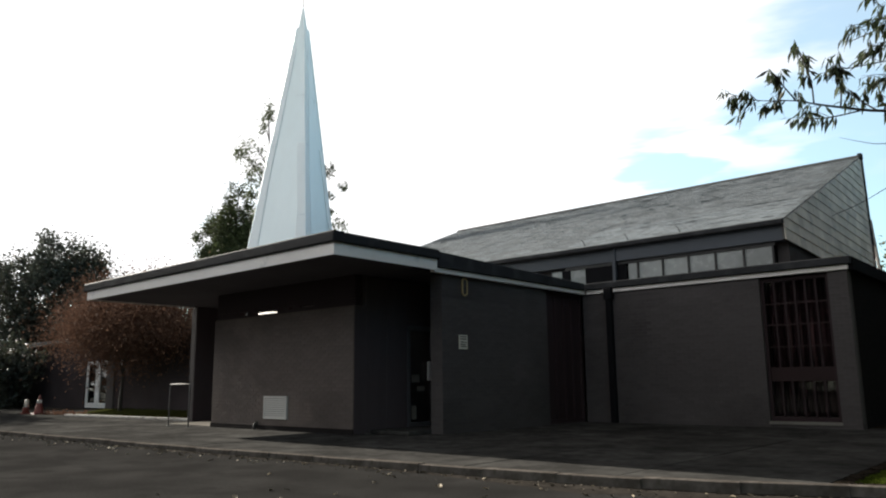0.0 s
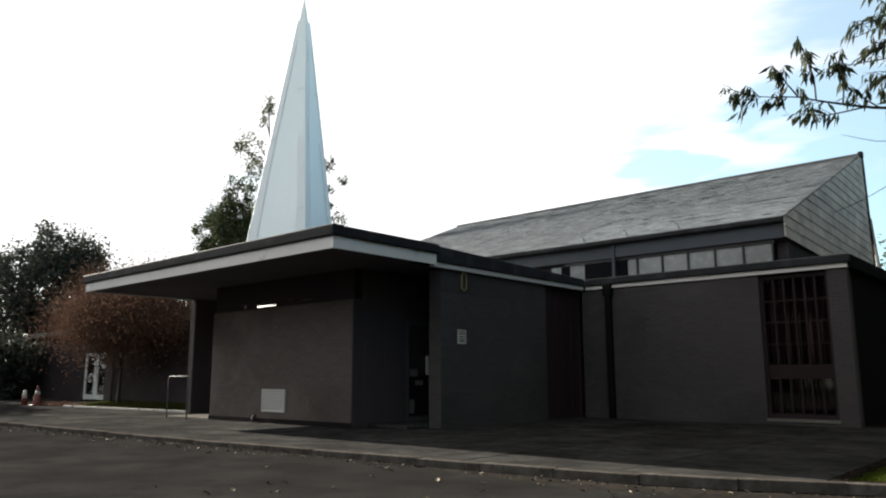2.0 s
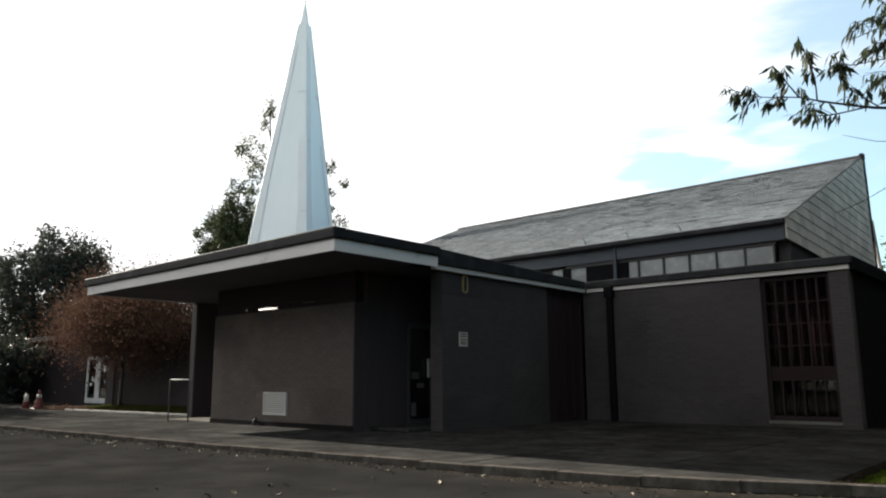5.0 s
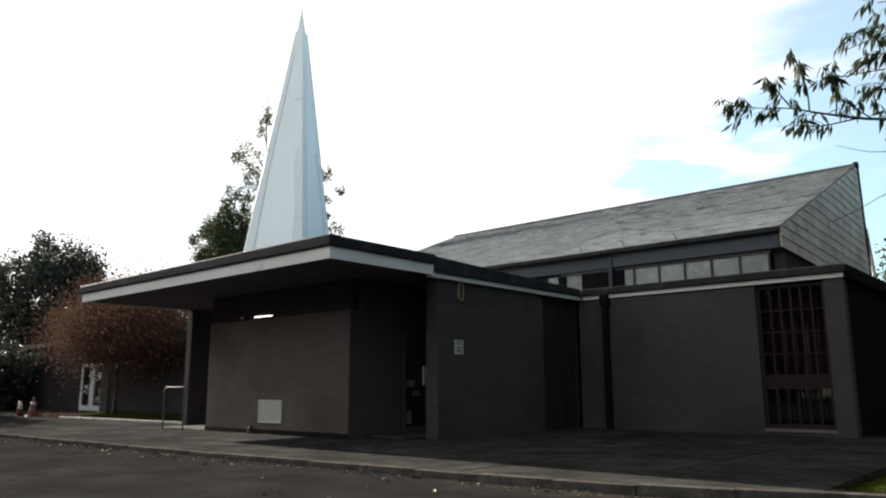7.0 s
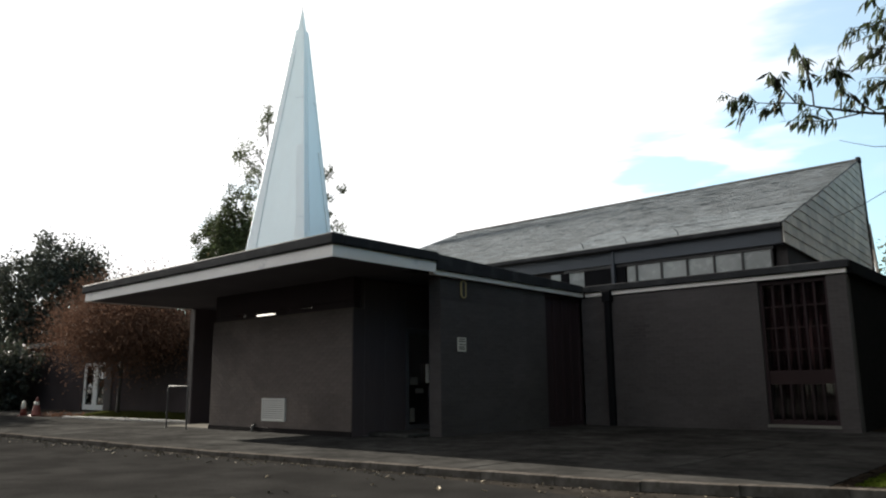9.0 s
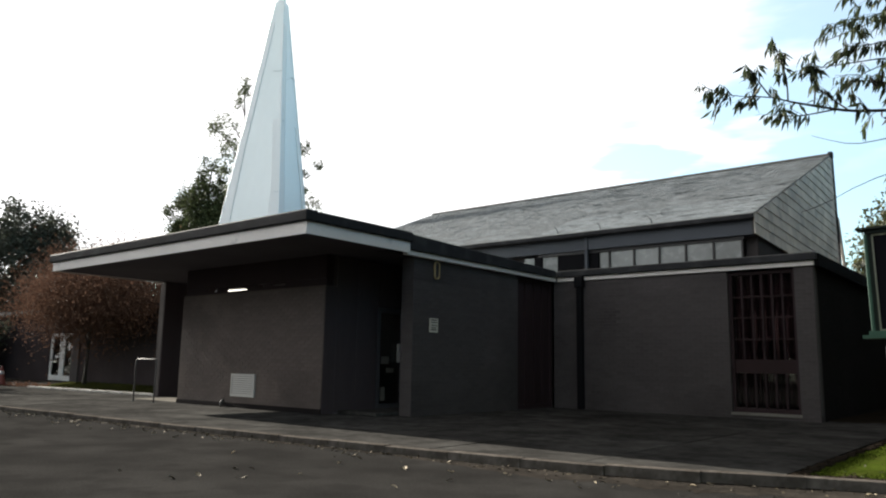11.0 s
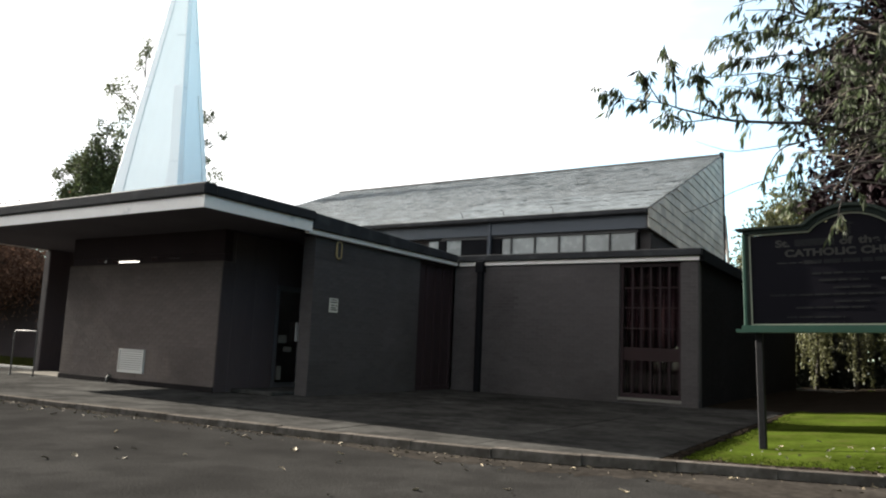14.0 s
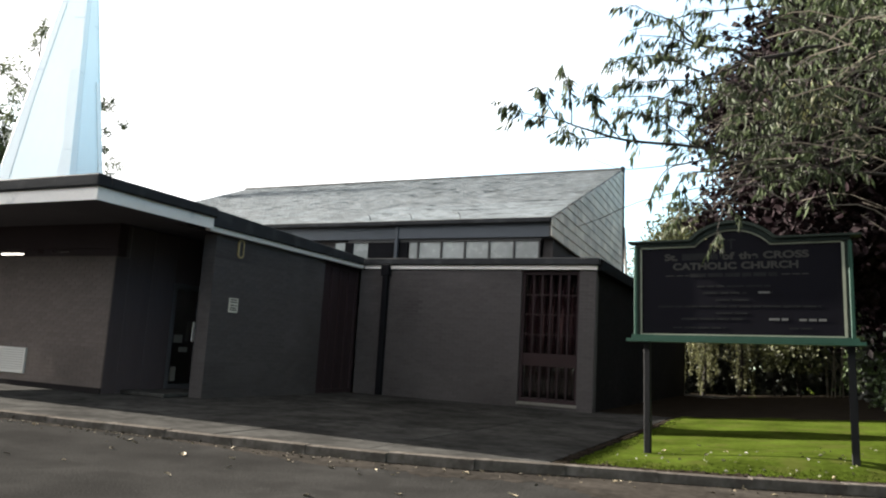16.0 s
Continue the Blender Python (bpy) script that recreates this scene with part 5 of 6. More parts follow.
tube(bm, [(0, 0, -0.1), (-0.05, -0.1, 1.5), (-0.2, -0.6, 2.8), (-0.2, -0.7, 4.2), (0, -0.5, 6.2)], [0.19, 0.16, 0.13, 0.09, 0.03], 10)
LP, LD = [], []


def leafy(pts, r, every, spray, fan, dense=1.0):
    """Shoots along a branch, with narrow leaves drooping from them."""
    for p, q in zip(pts, pts[1:]):
        seg = np.linalg.norm(q - p)
        for k in range(int(seg * every + r.random())):
            s = p + (q - p) * r.random()
            way = (q - p) / seg * 0.7 + r.normal(size=3) * fan
            way[2] += 0.25
            way /= np.linalg.norm(way)
            ln = spray * (0.4 + 0.9 * r.random())
            e = s + way * ln - np.array((0, 0, 0.2 * ln))
            m = (s + e) / 2 + np.array((0, 0, 0.10 * ln))
            tube(bm, [s - OFF, m - OFF, e - OFF], [0.003, 0.0022, 0.0012], 3)
            for j in range(int((4 + ln * 46) * dense)):
                u = 0.15 + 0.85 * r.random()
                c = (1 - u) ** 2 * s + 2 * u * (1 - u) * m + u * u * e
                LP.append(c + r.normal(size=3) * 0.006)
                LD.append(way * 0.38 + r.normal(size=3) * 0.27 + np.array((0, 0, -1.0)))


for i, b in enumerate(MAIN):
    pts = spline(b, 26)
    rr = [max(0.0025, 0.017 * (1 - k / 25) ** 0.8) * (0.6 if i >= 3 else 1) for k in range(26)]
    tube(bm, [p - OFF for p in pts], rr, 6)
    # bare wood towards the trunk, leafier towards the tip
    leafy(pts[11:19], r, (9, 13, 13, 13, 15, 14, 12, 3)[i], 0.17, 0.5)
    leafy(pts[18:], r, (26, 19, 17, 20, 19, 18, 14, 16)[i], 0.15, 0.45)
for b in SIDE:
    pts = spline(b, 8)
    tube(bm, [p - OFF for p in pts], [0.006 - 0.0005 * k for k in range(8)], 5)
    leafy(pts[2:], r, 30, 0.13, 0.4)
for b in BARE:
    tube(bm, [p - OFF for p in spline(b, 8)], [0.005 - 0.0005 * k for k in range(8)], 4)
# the body of the crown: shoots filling it more thickly towards the trunk
for k in range(250):
    a = 7.5 - 24.5 * r.random() ** 0.6
    d, el = 5.2 + 3.4 * r.random(), radians((15.0 if a > 1 else 14.6) + (12.0 if a > 4 else 16.0) * r.random() ** 1.5)
    a = radians(a)
    s = np.array((9.79 - d * math.cos(el) * math.sin(a), -10.73 + d * math.cos(el) * math.cos(a), 1.05 + d * math.sin(el)))
    e = s + r.normal(size=3) * np.array((0.28, 0.28, 0.12)) + np.array((-0.15, -0.1, 0.02))
    pts = [s, (s + e) / 2 + np.array((0, 0, 0.04)), e]
    tube(bm, [p - OFF for p in pts], [0.006, 0.0045, 0.003], 4)
    leafy(pts, r, 8, 0.20, 0.6)
for k in range(40):
    a, el, d = radians(-3.0 + 5.8 * r.random()), radians(13.0 + 6.5 * r.random()), 5.4 + 2.4 * r.random()
    s = np.array((9.79 - d * math.cos(el) * math.sin(a), -10.73 + d * math.cos(el) * math.cos(a), 1.05 + d * math.sin(el)))
    e = s + r.normal(size=3) * np.array((0.25, 0.25, 0.10)) + np.array((-0.12, -0.1, 0.0))
    pts = [s, (s + e) / 2 + np.array((0, 0, 0.04)), e]
    tube(bm, [p - OFF for p in pts], [0.006, 0.0045, 0.003], 4)
    leafy(pts, r, 9, 0.19, 0.6)
# thin limbs through the body
for k in range(16):
    a, el = radians(-14 * r.random()), radians(14 + 16 * r.random())
    d = 5.5 + 2.0 * r.random()
    e = np.array((9.79 - d * math.cos(el) * math.sin(a), -10.73 + d * math.cos(el) * math.cos(a), 1.05 + d * math.sin(el)))
    s = np.array((12.3, -0.8 - 0.5 * r.random(), 3.0 + 2.0 * r.random()))
    tube(bm, [p - OFF for p in spline([s, (s + e) / 2 + np.array((0.2, 0.2, 0.3)), e], 7)], [0.03 - 0.004 * q for q in range(7)], 5)
part("trunk", bm, M_BARK, near, smooth=True)
# pale leafless twigs arching out of the crown
for k in range(64):
    bm = bmesh.new()
    a, el, d = radians(3 - 17 * r.random()), radians(11.5 + 13 * r.random()), 4.9 + 1.2 * r.random()
    s = np.array((9.79 - d * math.cos(el) * math.sin(a), -10.73 + d * math.cos(el) * math.cos(a), 1.05 + d * math.sin(el)))
    w = np.array((-1.0 if r.random() < 0.6 else 0.8, r.normal() * 0.4, r.normal() * 0.25)) * (0.25 + 0.4 * r.random())
    tube(bm, [p - OFF for p in spline([s, s + w * 0.5 + np.array((0, 0, 0.06)), s + w + np.array((0, 0, -0.05))], 6)], [0.006, 0.0055, 0.005, 0.004, 0.003, 0.002], 4)
    for q in range(2):
        m = s + w * (0.3 + 0.5 * r.random())
        tube(bm, [m - OFF, m - OFF + w * 0.3 + r.normal(size=3) * 0.07], [0.003, 0.0015], 3)
    part("twig", bm, M_TWIG, near, "pale bare twig")
LP, LD = np.array(LP), np.array(LD)
ln = 0.094 * (0.5 + 0.75 * r.random(len(LP)))
leaf_cloud("crown", LP - OFF, LD, ln, ln * 0.23, M_LEAF_NEAR, near, r)
# one yellowing spray among the green
n = 110
P = np.array((9.93, -5.43, 2.85)) + r.normal(size=(n, 3)) * np.array((0.15, 0.12, 0.09))
P[-16:] = np.array((9.33, -5.22, 1.94)) + r.normal(size=(16, 3)) * np.array((0.022, 0.02, 0.022))
ln = 0.10 * (0.65 + 0.6 * r.random(n))
ln[-16:] *= 0.48
yellow = leaf_cloud("yellow_spray", P - OFF, r.normal(size=(n, 3)) * 0.4 + np.array((0, 0, -1.0)), ln, ln * 0.25, M_LEAF_WEEP, near, r)
tagged(yellow, kind="stuff")

# the top of the same crown, over the lawn, added mostly out of view to block skylight
up_r = np.random.default_rng(43)
P = crown_points(up_r, (13.8 - 12.6, 7.0 - 0.3, 8.6), (4.6, 11.0, 3.6), 1000, 80, 0.42, 0.2)
ln = 0.22 * (0.6 + 0.8 * up_r.random(len(P)))
leaf_cloud("crown", P, up_r.normal(size=P.shape) * 0.5 + np.array((0, 0, -1.0)), ln, ln * 0.4, M_LEAF_NEAR, near, up_r)

# unseen trees across the car park, behind the camera, and right of the lawn, added to cut skylight
for i, (x, y, s) in enumerate(((-22, -34, 61), (-8, -37, 62), (6, -36, 63), (20, -33, 64), (31, -20, 65), (34, -4, 66), (22, 13, 69), (22.5, 3, 70), (23, 22, 71))):
    limb_tree("tree", "unseen dark tree added to cut the skylight", (x, y, -0.3), 13, 0.35, (x, y, 6.6), (7.6, 6.0, 6.2), 260, 40, 0.9, 0.75, M_LEAF_DARK, s)

# two unseen trees, added to throw shade on the left paving and road
limb_tree("tree", "unseen broad tree added to shade the far-left paving", (-34, -4.4, -0.3), 9, 0.3, (-34, -4.4, 5.0), (4.4, 4.2, 4.2), 320, 60, 0.6, 0.5, M_LEAF_DARK, 72)
limb_tree("tree", "unseen tall tree added to shade the left of the road", (-34, -13.2, -0.3), 13, 0.35, (-34, -13.2, 7.0), (5.0, 5.4, 5.6), 380, 60, 0.7, 0.6, M_LEAF_DARK, 73)

# ---------- pieces: kerb, paving, bricks, slates ----------
def along(line_pts, step):
    """Points at even steps along a polyline, with the direction there."""
    out, carry = [], 0.0
    for a, b in zip(line_pts, line_pts[1:]):
        a, b = Vector(a), Vector(b)
        d = (b - a).length
        while carry < d:
            out.append((a + (b - a) * (carry / d), (b - a) / d))
            carry += step
        carry -= d
    return out


kerb = thing("kerb", "low weathered concrete kerb stones along the car park", "kerb", kind="structure")
bm = bmesh.new()
box(bm, -0.4568, 0.4568, 0.0, 0.14, -0.32, 0.012)
softened(bm, 0.006)
me = mesh_of("kerb_stone", bm, M_KERB)
rk = random.Random(7)
for p, d in along(kerb_line(300), 0.914):
    o = new("kerb_stone", me)
    o.parent = kerb
    o.matrix_local = pose(p.x + d.x * 0.457, p.y + d.y * 0.457, rk.uniform(-0.006, 0.006), rk.uniform(-0.6, 0.6), 0, math.degrees(math.atan2(d.y, d.x)) + rk.uniform(-0.5, 0.5))

rk = random.Random(8)
fine_line = np.array(kerb_line(400))
for i in range(20):
    x1 = 7.52 - i * 1.86
    x0 = x1 - 1.85
    for j in range(7):
        def edge(x, k):
            return float(np.interp(x, fine_line[:, 0], fine_line[:, 1])) + 0.16 + k * 1.46
        if edge(x0, j) > (0.9 if x0 < -9 else 5.1):
            continue
        bm = bmesh.new()
        g = 0.007
        c = [(x0 + g, edge(x0 + g, j) + g), (x1 - g, edge(x1 - g, j) + g), (x1 - g, edge(x1 - g, j + 1) - g), (x0 + g, edge(x0 + g, j + 1) - g)]
        z = rk.uniform(-0.004, 0.003)
        lo = [bm.verts.new((x, y, -0.05)) for x, y in c]
        hi = [bm.verts.new((x, y, z + rk.uniform(-0.002, 0.002))) for x, y in c]
        bm.faces.new(hi)
        for k in range(4):
            bm.faces.new((lo[k], lo[(k + 1) % 4], hi[(k + 1) % 4], hi[k]))
        part("slab", bm, M_CONCRETE, pavement)

bm = bmesh.new()
strip(bm, [(7.56, -3.1), (7.56, 2.0), (7.56, 12.0)], [(7.66, -3.1), (7.66, 2.0), (7.66, 12.0)], 0.006)
strip(bm, [(x, y + 0.145) for x, y in lawn_edge[:40]], [(x, y + 0.29) for x, y in lawn_edge[:40]], 0.007)
solid("lawn_border", bm, M_EARTH_AND_SHADE, "bare dark soil at the lawn's border", "soil", kind="structure")

# ragged soil edge between paving and lawn
bm = bmesh.new()
rk = random.Random(9)
for i in range(150):
    y = -3.05 + i * 0.085
    s = rk.uniform(0.03, 0.065)
    q = bmesh.ops.create_icosphere(bm, subdivisions=1, radius=s)["verts"]
    for v in q:
        v.co *= 1 + rk.uniform(-0.25, 0.25)
        v.co.z *= 0.5
        v.co += Vector((7.63 + rk.uniform(-0.05, 0.06), y, 0.0))
for i in range(190):
    x = 7.6 + i * 0.04
    s = rk.uniform(0.025, 0.055)
    q = bmesh.ops.create_icosphere(bm, subdivisions=1, radius=s)["verts"]
    y = float(np.interp(x, fine_line[:, 0], fine_line[:, 1])) + 0.21 + rk.uniform(-0.05, 0.09)
    for v in q:
        v.co *= 1 + rk.uniform(-0.25, 0.25)
        v.co.z *= 0.5
        v.co += Vector((x, y, float(lawn_z(x, y))))
tagged(solid("soil_edge", bm, M_EARTH_AND_SHADE, "ragged dark soil edge of the lawn", "soil"), kind="stuff")

SHARED = {}


def block_mesh(name, l, h, d, material):
    key = (name, round(l, 3), round(h, 3), round(d, 3), material.name)
    if key not in SHARED:
        bm = bmesh.new()
        box(bm, 0.0, l, -d, 0.0, 0.0, h)
        SHARED[key] = mesh_of(name, bm, material)
    return SHARED[key]


def brick_face(owner, origin, turn, length, height, material, keep):
    """Running-bond bricks, 2 to 5 mm proud of the mortar, on an upright face; those for which keep(u, z) holds are pieces of their own."""
    rr = random.Random(int(abs(origin[0] * 100 + origin[1] * 10)) + 3)
    m = pose(*origin, 0, 0, turn)
    verts, faces, count = [], [], 0
    z, row = 0.0, 0
    while z + 0.065 <= height:
        u = -0.1125 if row % 2 else 0.0
        while u < length - 0.02:
            a, b = max(u, 0.0), min(u + 0.215, length)
            if b - a > 0.03:
                dz, dp = rr.uniform(-0.001, 0.001), rr.uniform(0.002, 0.0045)
                if count < 300 and keep(u, z):
                    o = new("brick", block_mesh("brick", b - a, 0.065, 0.006, material))
                    o.parent = owner
                    o.matrix_world = m @ pose(a, 0.006 - dp, z + dz)
                    count += 1
                else:
                    k = len(verts)
                    for x, y, w in itertools.product((a, b), (-dp, 0.0), (z + dz, z + dz + 0.065)):
                        verts.append(tuple(m @ Vector((x, y, w))))
                    faces += [(k + 0, k + 1, k + 5, k + 4), (k + 0, k + 2, k + 3, k + 1), (k + 4, k + 5, k + 7, k + 6), (k + 1, k + 3, k + 7, k + 5), (k + 0, k + 4, k + 6, k + 2)]
            u += 0.225
        z += 0.075
        row += 1
    rest = raw("brickwork", verts, faces, material, owner)
    tagged(rest, kind="stuff")


brick_face(wall_window, (0.0, YW, 0.0), 0, 4.28, 3.04, M_BRICK, lambda u, z: u > 1.6 and 0.6 < z < 2.6)
brick_face(wall_pier, (5.622, YW, 0.0), 0, 0.356, 3.04, M_BRICK, lambda u, z: True)
brick_face(wall_side, (0.0, 0.0, 0.0), 90, 3.66, 3.04, M_BRICK, lambda u, z: u < 2.2 and 0.6 < z < 2.6)
brick_face(wall_side, (-T, 0.0, 0.0), 0, 0.298, 3.04, M_BRICK, lambda u, z: False)
brick_face(wall_block, (-6.43, -1.03, 0.0), 0, 5.02, 2.48, M_BRICK_WARM, lambda u, z: u > 2.4 and 0.75 < z < 2.4)
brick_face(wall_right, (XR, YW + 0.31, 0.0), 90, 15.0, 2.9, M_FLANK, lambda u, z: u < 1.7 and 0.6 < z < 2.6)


# roof slates
def slates():
    rr = random.Random(5)
    up = Vector((0, YA - (YE - 0.12), ZA - (ZE - 0.06)))
    L = up.length
    up /= L
    nrm = Vector((0, -up.z, up.y))
    base = Vector((0, YE - 0.14, ZE - 0.055))
    course, w = 0.20, 0.28
    rot = Matrix(((1, 0, 0), (0, up.y, nrm.y), (0, up.z, nrm.z))).to_4x4()
    bm = bmesh.new()
    v = box(bm, 0.0, w - 0.006, 0.0, 0.30, 0.0, 0.014)
    me = mesh_of("slate", bm, M_SLATE)
    verts, faces, made = [], [], 0
    for c in range(int(L / course)):
        x = XL - (w / 2 if c % 2 else 0)
        while x < XG - 0.05:
            a, b = max(x, XL), min(x + w - 0.006, XG + 0.02)
            tilt = 3.8 + rr.uniform(-0.8, 0.8) + 9.0 * max(0.0, noise.noise(Vector((x * 0.7, c * 0.95, 3.1))) - 0.06) * (0.35 + 0.65 * rr.random())
            if rr.random() < 0.03:
                tilt += rr.uniform(1.5, 4.0)
            slip = -0.045 * rr.random() ** 2
            m = Matrix.Translation(base + up * (c * course + slip) + nrm * 0.022) @ rot @ pose(0, 0, 0, -tilt, rr.uniform(-0.3, 0.3), rr.uniform(-0.5, 0.5))
            m = Matrix.Translation((a, 0, 0)) @ m
            if made < 300 and x > -2.6 and 1 <= c < 14 and b - a > 0.26:
                o = new("slate", me)
                o.parent = roof
                o.matrix_world = m
                made += 1
            else:
                k = len(verts)
                for p in itertools.product((0.0, b - a), (0.0, 0.30), (0.0, 0.014)):
                    verts.append(tuple(m @ Vector(p)))
                faces += [(k, k + 1, k + 5, k + 4), (k, k + 2, k + 3, k + 1), (k + 4, k + 5, k + 7, k + 6), (k + 1, k + 3, k + 7, k + 5)]
            x += w
    tagged(raw("slating", verts, faces, M_SLATE, roof), kind="stuff")


slates()

# slate-hung gable: lapped courses, cut to the roof slope
def below_roof(poly):
    """The part of a yz polygon under the slope of the roof."""
    def over(p):
        return p[1] - (ZE - 0.01 + (p[0] - YE) / (YA - YE) * (ZA - ZE))
    out = []
    for p, q in zip(poly, poly[1:] + poly[:1]):
        a, b = over(p), over(q)
        if a <= 0:
            out.append(p)
        if (a < 0 < b) or (b < 0 < a):
            t = a / (a - b)
            out.append((p[0] + (q[0] - p[0]) * t, p[1] + (q[1] - p[1]) * t))
    return out


rk = random.Random(6)
FALL = 0.045                           # the courses drop a little away from the eaves
z = 4.42
while z < ZA + 0.3:
    y, y1 = YE - 0.1 - 0.3 * rk.random(), 18.02 - (z - 4.42) * 0.06
    while y < y1 - 0.05:
        y0 = max(y, YE - 0.1)
        b = min(y + 0.42 + 0.12 * rk.random(), y1)
        if b > y0 + 0.03:
            d0, d1 = FALL * (y0 - YE), FALL * (b - YE)
            poly = below_roof([(y0, z - 0.012 - d0), (b - 0.005, z - 0.012 - d1), (b - 0.005, z + 0.30 - d1), (y0, z + 0.30 - d0)])
            if len(poly) > 2:
                bm = bmesh.new()
                off = rk.uniform(0, 0.005)
                face = [bm.verts.new((XG + 0.006 + off + 0.022 * (1 - (p[1] - z + FALL * (p[0] - YE)) / 0.31), p[0], p[1])) for p in poly]
                back = [bm.verts.new((XG + 0.003, p[0], p[1])) for p in poly]
                bm.faces.new(face)
                for k in range(len(poly)):
                    bm.faces.new((back[k], back[(k + 1) % len(poly)], face[(k + 1) % len(poly)], face[k]))
                part("slate", bm, M_CLAD, gable)
        y = b
    z += 0.29

# grass on the lawn and the verge
r = np.random.default_rng(51)


def blades(n, xs, ys, z, tall, keep):
    x, y = xs(n), ys(n)
    ok = keep(x, y)
    x, y = x[ok], y[ok]
    n = len(x)
    a = r.random(n) * math.tau
    h = tall * (0.5 + 0.9 * r.random(n))
    lean = r.normal(size=(n, 2)) * 0.5 * h[:, None]
    w = 0.003 + 0.004 * r.random(n) + 0.00022 * np.abs(y + 10)
    b = np.stack([x, y, z + lawn_z(x, y)], 1)
    s = np.stack([np.cos(a) * w, np.sin(a) * w, np.zeros(n)], 1)
    t = b + np.stack([lean[:, 0], lean[:, 1], h], 1)
    return np.stack([b - s, b + s, t], 1).reshape(-1, 3)


v = np.concatenate([
    blades(60000, lambda n: 7.72 + 7.0 * r.random(n), lambda n: -3.2 + 9.0 * r.random(n) ** 1.3, 0.0, 0.018, lambda x, y: (y > np.interp(x, fine_line[:, 0], fine_line[:, 1]) + 0.24 + 0.09 * np.sin(x * 9.0) * np.sin(x * 23.0 + 1.0)) & ((y < np.interp(x, fine_line[:, 0], fine_line[:, 1]) + 0.50 + 0.2 * r.random(len(x))) | (x < 7.82 + 0.12 * r.random(len(x))))),
])
verge_blades = np.concatenate([
    blades(9000, lambda n: -22 + 12 * r.random(n), lambda n: 0.4 + 3.5 * r.random(n), 0.03, 0.07, lambda x, y: y > 0.6 - (x + 17) * 0.7)])
tagged(raw("lawn_grass", v.tolist(), np.arange(len(v)).reshape(-1, 3).tolist(), M_GRASS), "short green grass blades on the lawn", "grass", kind="stuff")
v = verge_blades
tagged(raw("verge_grass", v.tolist(), np.arange(len(v)).reshape(-1, 3).tolist(), M_VERGE), "dull grass blades on the narrow verge", "grass", kind="stuff")

# brown silt washed against the kerb, wider by the lawn
rk = random.Random(21)
verts, faces = [], []
n = 420
for i in range(n):
    x = -4.0 + 17.5 * i / (n - 1)
    e = float(np.interp(x, fine_line[:, 0], fine_line[:, 1]))
    w = (0.10 + 1.2 * float(ramp(x, 3.5, 9.0))) * (0.75 + 0.5 * noise.noise(Vector((x * 1.3, 0.5, 0.0))) + 0.25 * noise.noise(Vector((x * 7.0, 2.5, 0.0))) + rk.uniform(-0.06, 0.06))
    z = float(road_z(x))
    verts += [(x, e + 0.01, z + 0.016), (x, e - max(0.03, w) * 0.5, z + 0.007), (x, e - max(0.03, w), z + 0.0015)]
for i in range(n - 1):
    for k in range(2):
        faces.append((3 * i + k, 3 * i + k + 1, 3 * i + k + 4, 3 * i + k + 3))
tagged(raw("gutter_silt", verts, faces, M_SILT), "brown silt and dirt washed against the kerb", "dirt", kind="structure")

# leaf crumbs and grit gathered along the foot of the kerb
r = np.random.default_rng(71)
n = 750
x = -12 + 25 * r.random(n)
y = np.interp(x, fine_line[:, 0], fine_line[:, 1]) - 0.02 - np.abs(r.normal(size=n)) ** 1.5 * 0.13
p = np.stack([x, y, road_z(x) + 0.006 + 0.012 * r.random(n)], 1)
d = r.normal(size=(n, 3)) * np.array((1, 1, 0.25))
ln = 0.025 + 0.03 * r.random(n)
tagged(leaf_cloud("kerb_litter", p, d, ln, ln * 0.6, M_LITTER, None, r), "small dry leaf crumbs along the kerb", "leaf litter", kind="stuff")

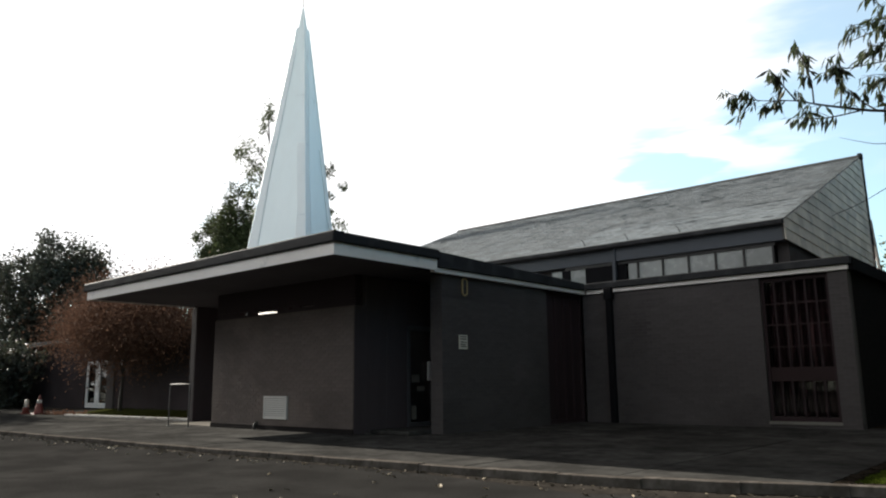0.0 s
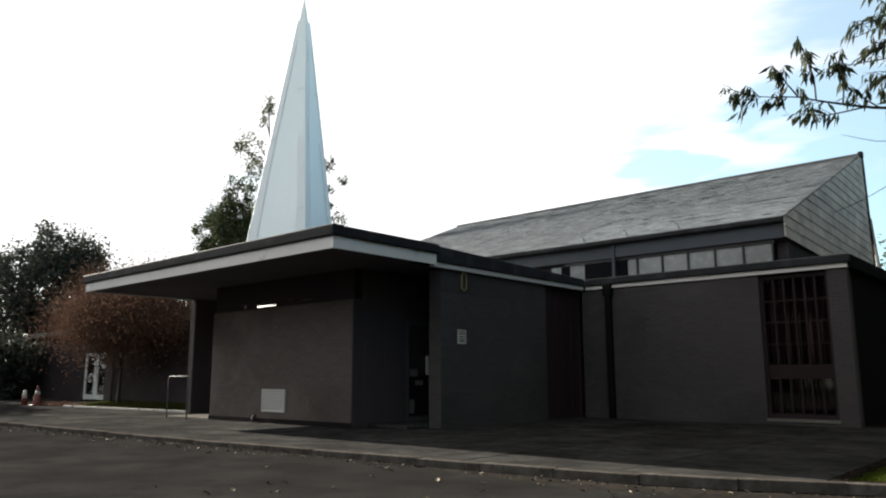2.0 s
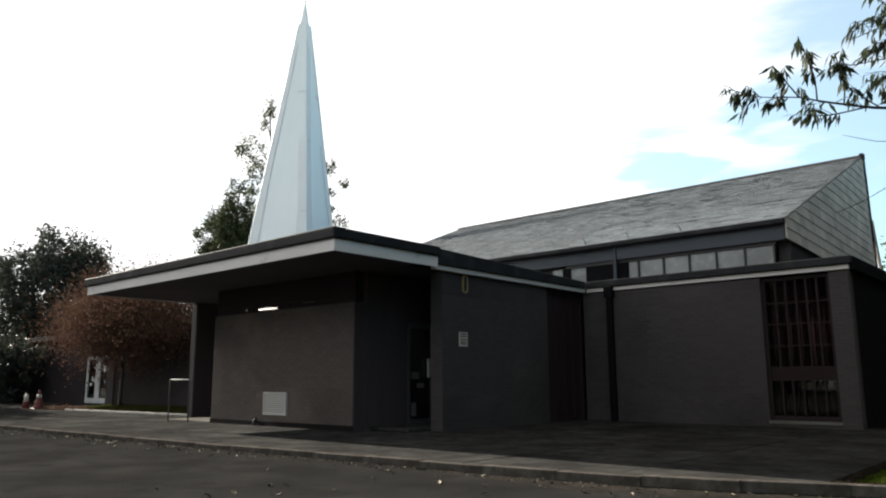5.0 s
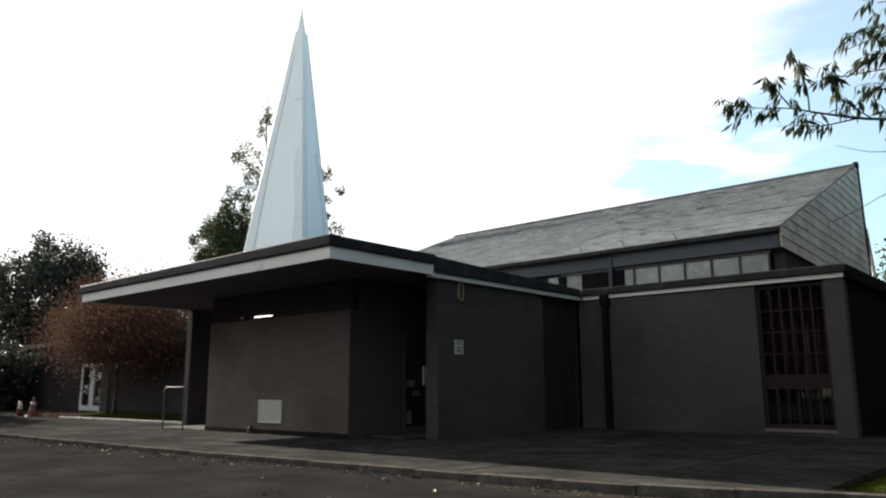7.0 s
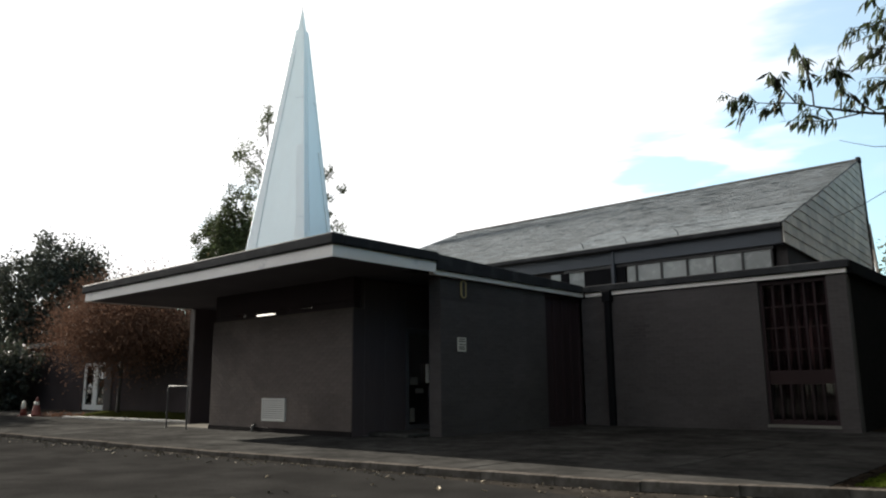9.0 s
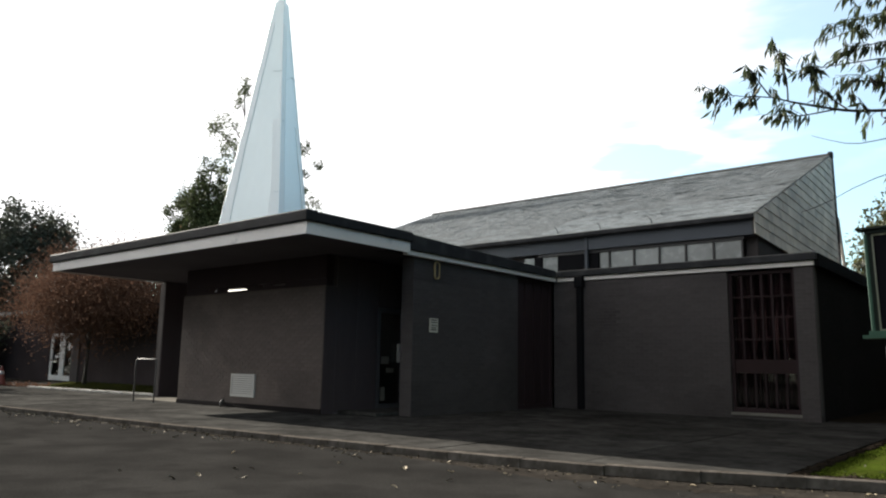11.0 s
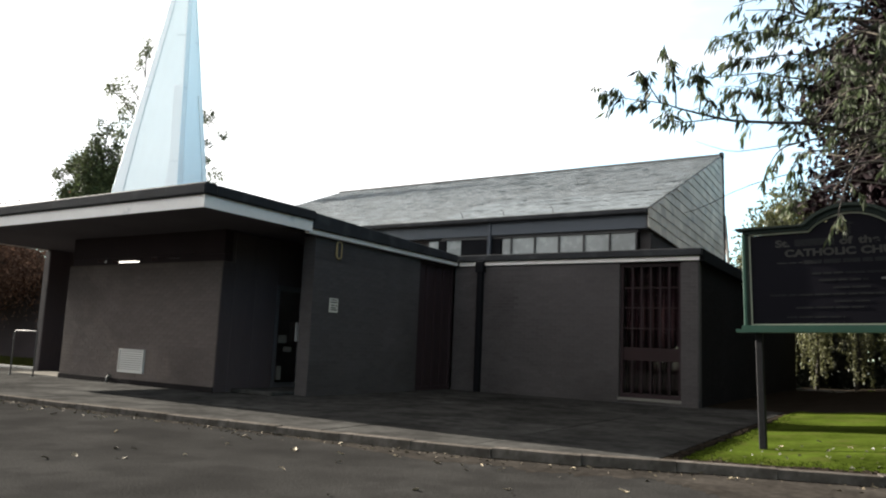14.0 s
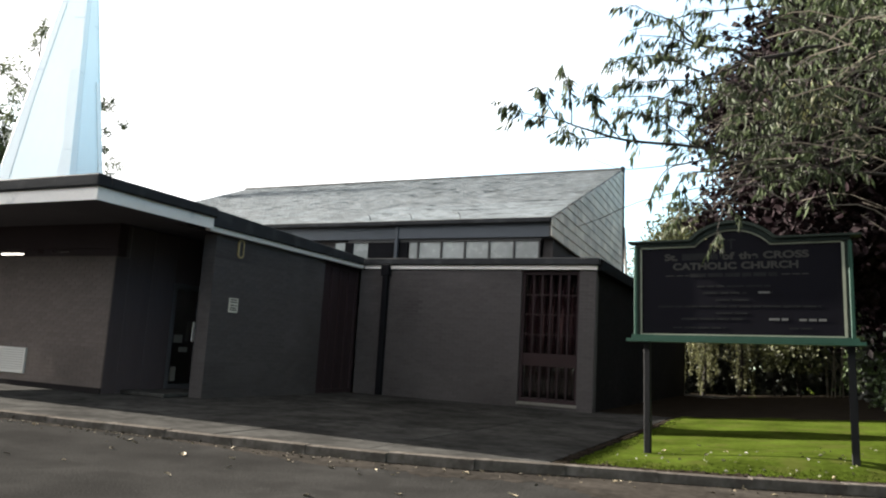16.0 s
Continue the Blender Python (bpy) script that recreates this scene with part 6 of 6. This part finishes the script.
n = 150
x = 7.9 + 5.5 * r.random(n)
y = np.interp(x, fine_line[:, 0], fine_line[:, 1]) + 0.3 + np.abs(r.normal(size=n)) * 0.8
p = np.stack([x, y, lawn_z(x, y) + 0.018], 1)
ln = 0.03 + 0.035 * r.random(n)
tagged(leaf_cloud("lawn_litter", p, r.normal(size=(n, 3)) * np.array((1, 1, 0.2)), ln, ln * 0.6, M_LEAF_YELLOW, None, r), "small yellow leaf crumbs on the grass", "leaf litter", kind="stuff")

# fallen leaves
rk = random.Random(12)
leaf_meshes = []
for k in range(4):
    bm = bmesh.new()
    L, Wd = 0.085 + 0.015 * k, 0.045 + 0.008 * k
    n = 5
    rows = []
    for i in range(n + 1):
        t = i / n
        hw = Wd * math.sin(math.pi * min(t * 1.05 + 0.02, 1)) ** 0.8 * 0.5 + 0.001
        zc = 0.018 * math.sin(t * 3.0 + k)
        rows.append([bm.verts.new((t * L, -hw, zc + 0.012)), bm.verts.new((t * L, 0, zc)), bm.verts.new((t * L, hw, zc + 0.015))])
    for a, b in zip(rows, rows[1:]):
        for q in range(2):
            bm.faces.new((a[q], a[q + 1], b[q + 1], b[q]))
    leaf_meshes.append(mesh_of("fallen_leaf", bm, M_LEAF_FALLEN))
for i in range(130):
    x = rk.uniform(-8, 12.5)
    e = float(np.interp(x, fine_line[:, 0], fine_line[:, 1]))
    u = rk.random()
    if u < 0.62:
        y, z = e - abs(rk.gauss(0.0, 0.35)) - 0.03, float(road_z(x)) + 0.006
    elif u < 0.93:
        x = rk.uniform(2, 9.5)
        y, z = float(np.interp(x, fine_line[:, 0], fine_line[:, 1])) - rk.uniform(0.3, 4.0), float(road_z(x)) + 0.006
    else:
        x = rk.uniform(7.9, 12.5)
        y, z = float(np.interp(x, fine_line[:, 0], fine_line[:, 1])) + rk.uniform(0.3, 3.0), 0.0
        z = float(lawn_z(x, y)) + 0.018
    o = new("fallen_leaf", leaf_meshes[i % 4])
    s = rk.uniform(0.4, 0.85)
    o.matrix_world = pose(x, y, z, rk.uniform(-8, 8), rk.uniform(-8, 8), rk.uniform(0, 360)) @ Matrix.Scale(s, 4)
    tagged(o, "dry yellow-brown fallen leaf", "leaf", "fallen leaves")
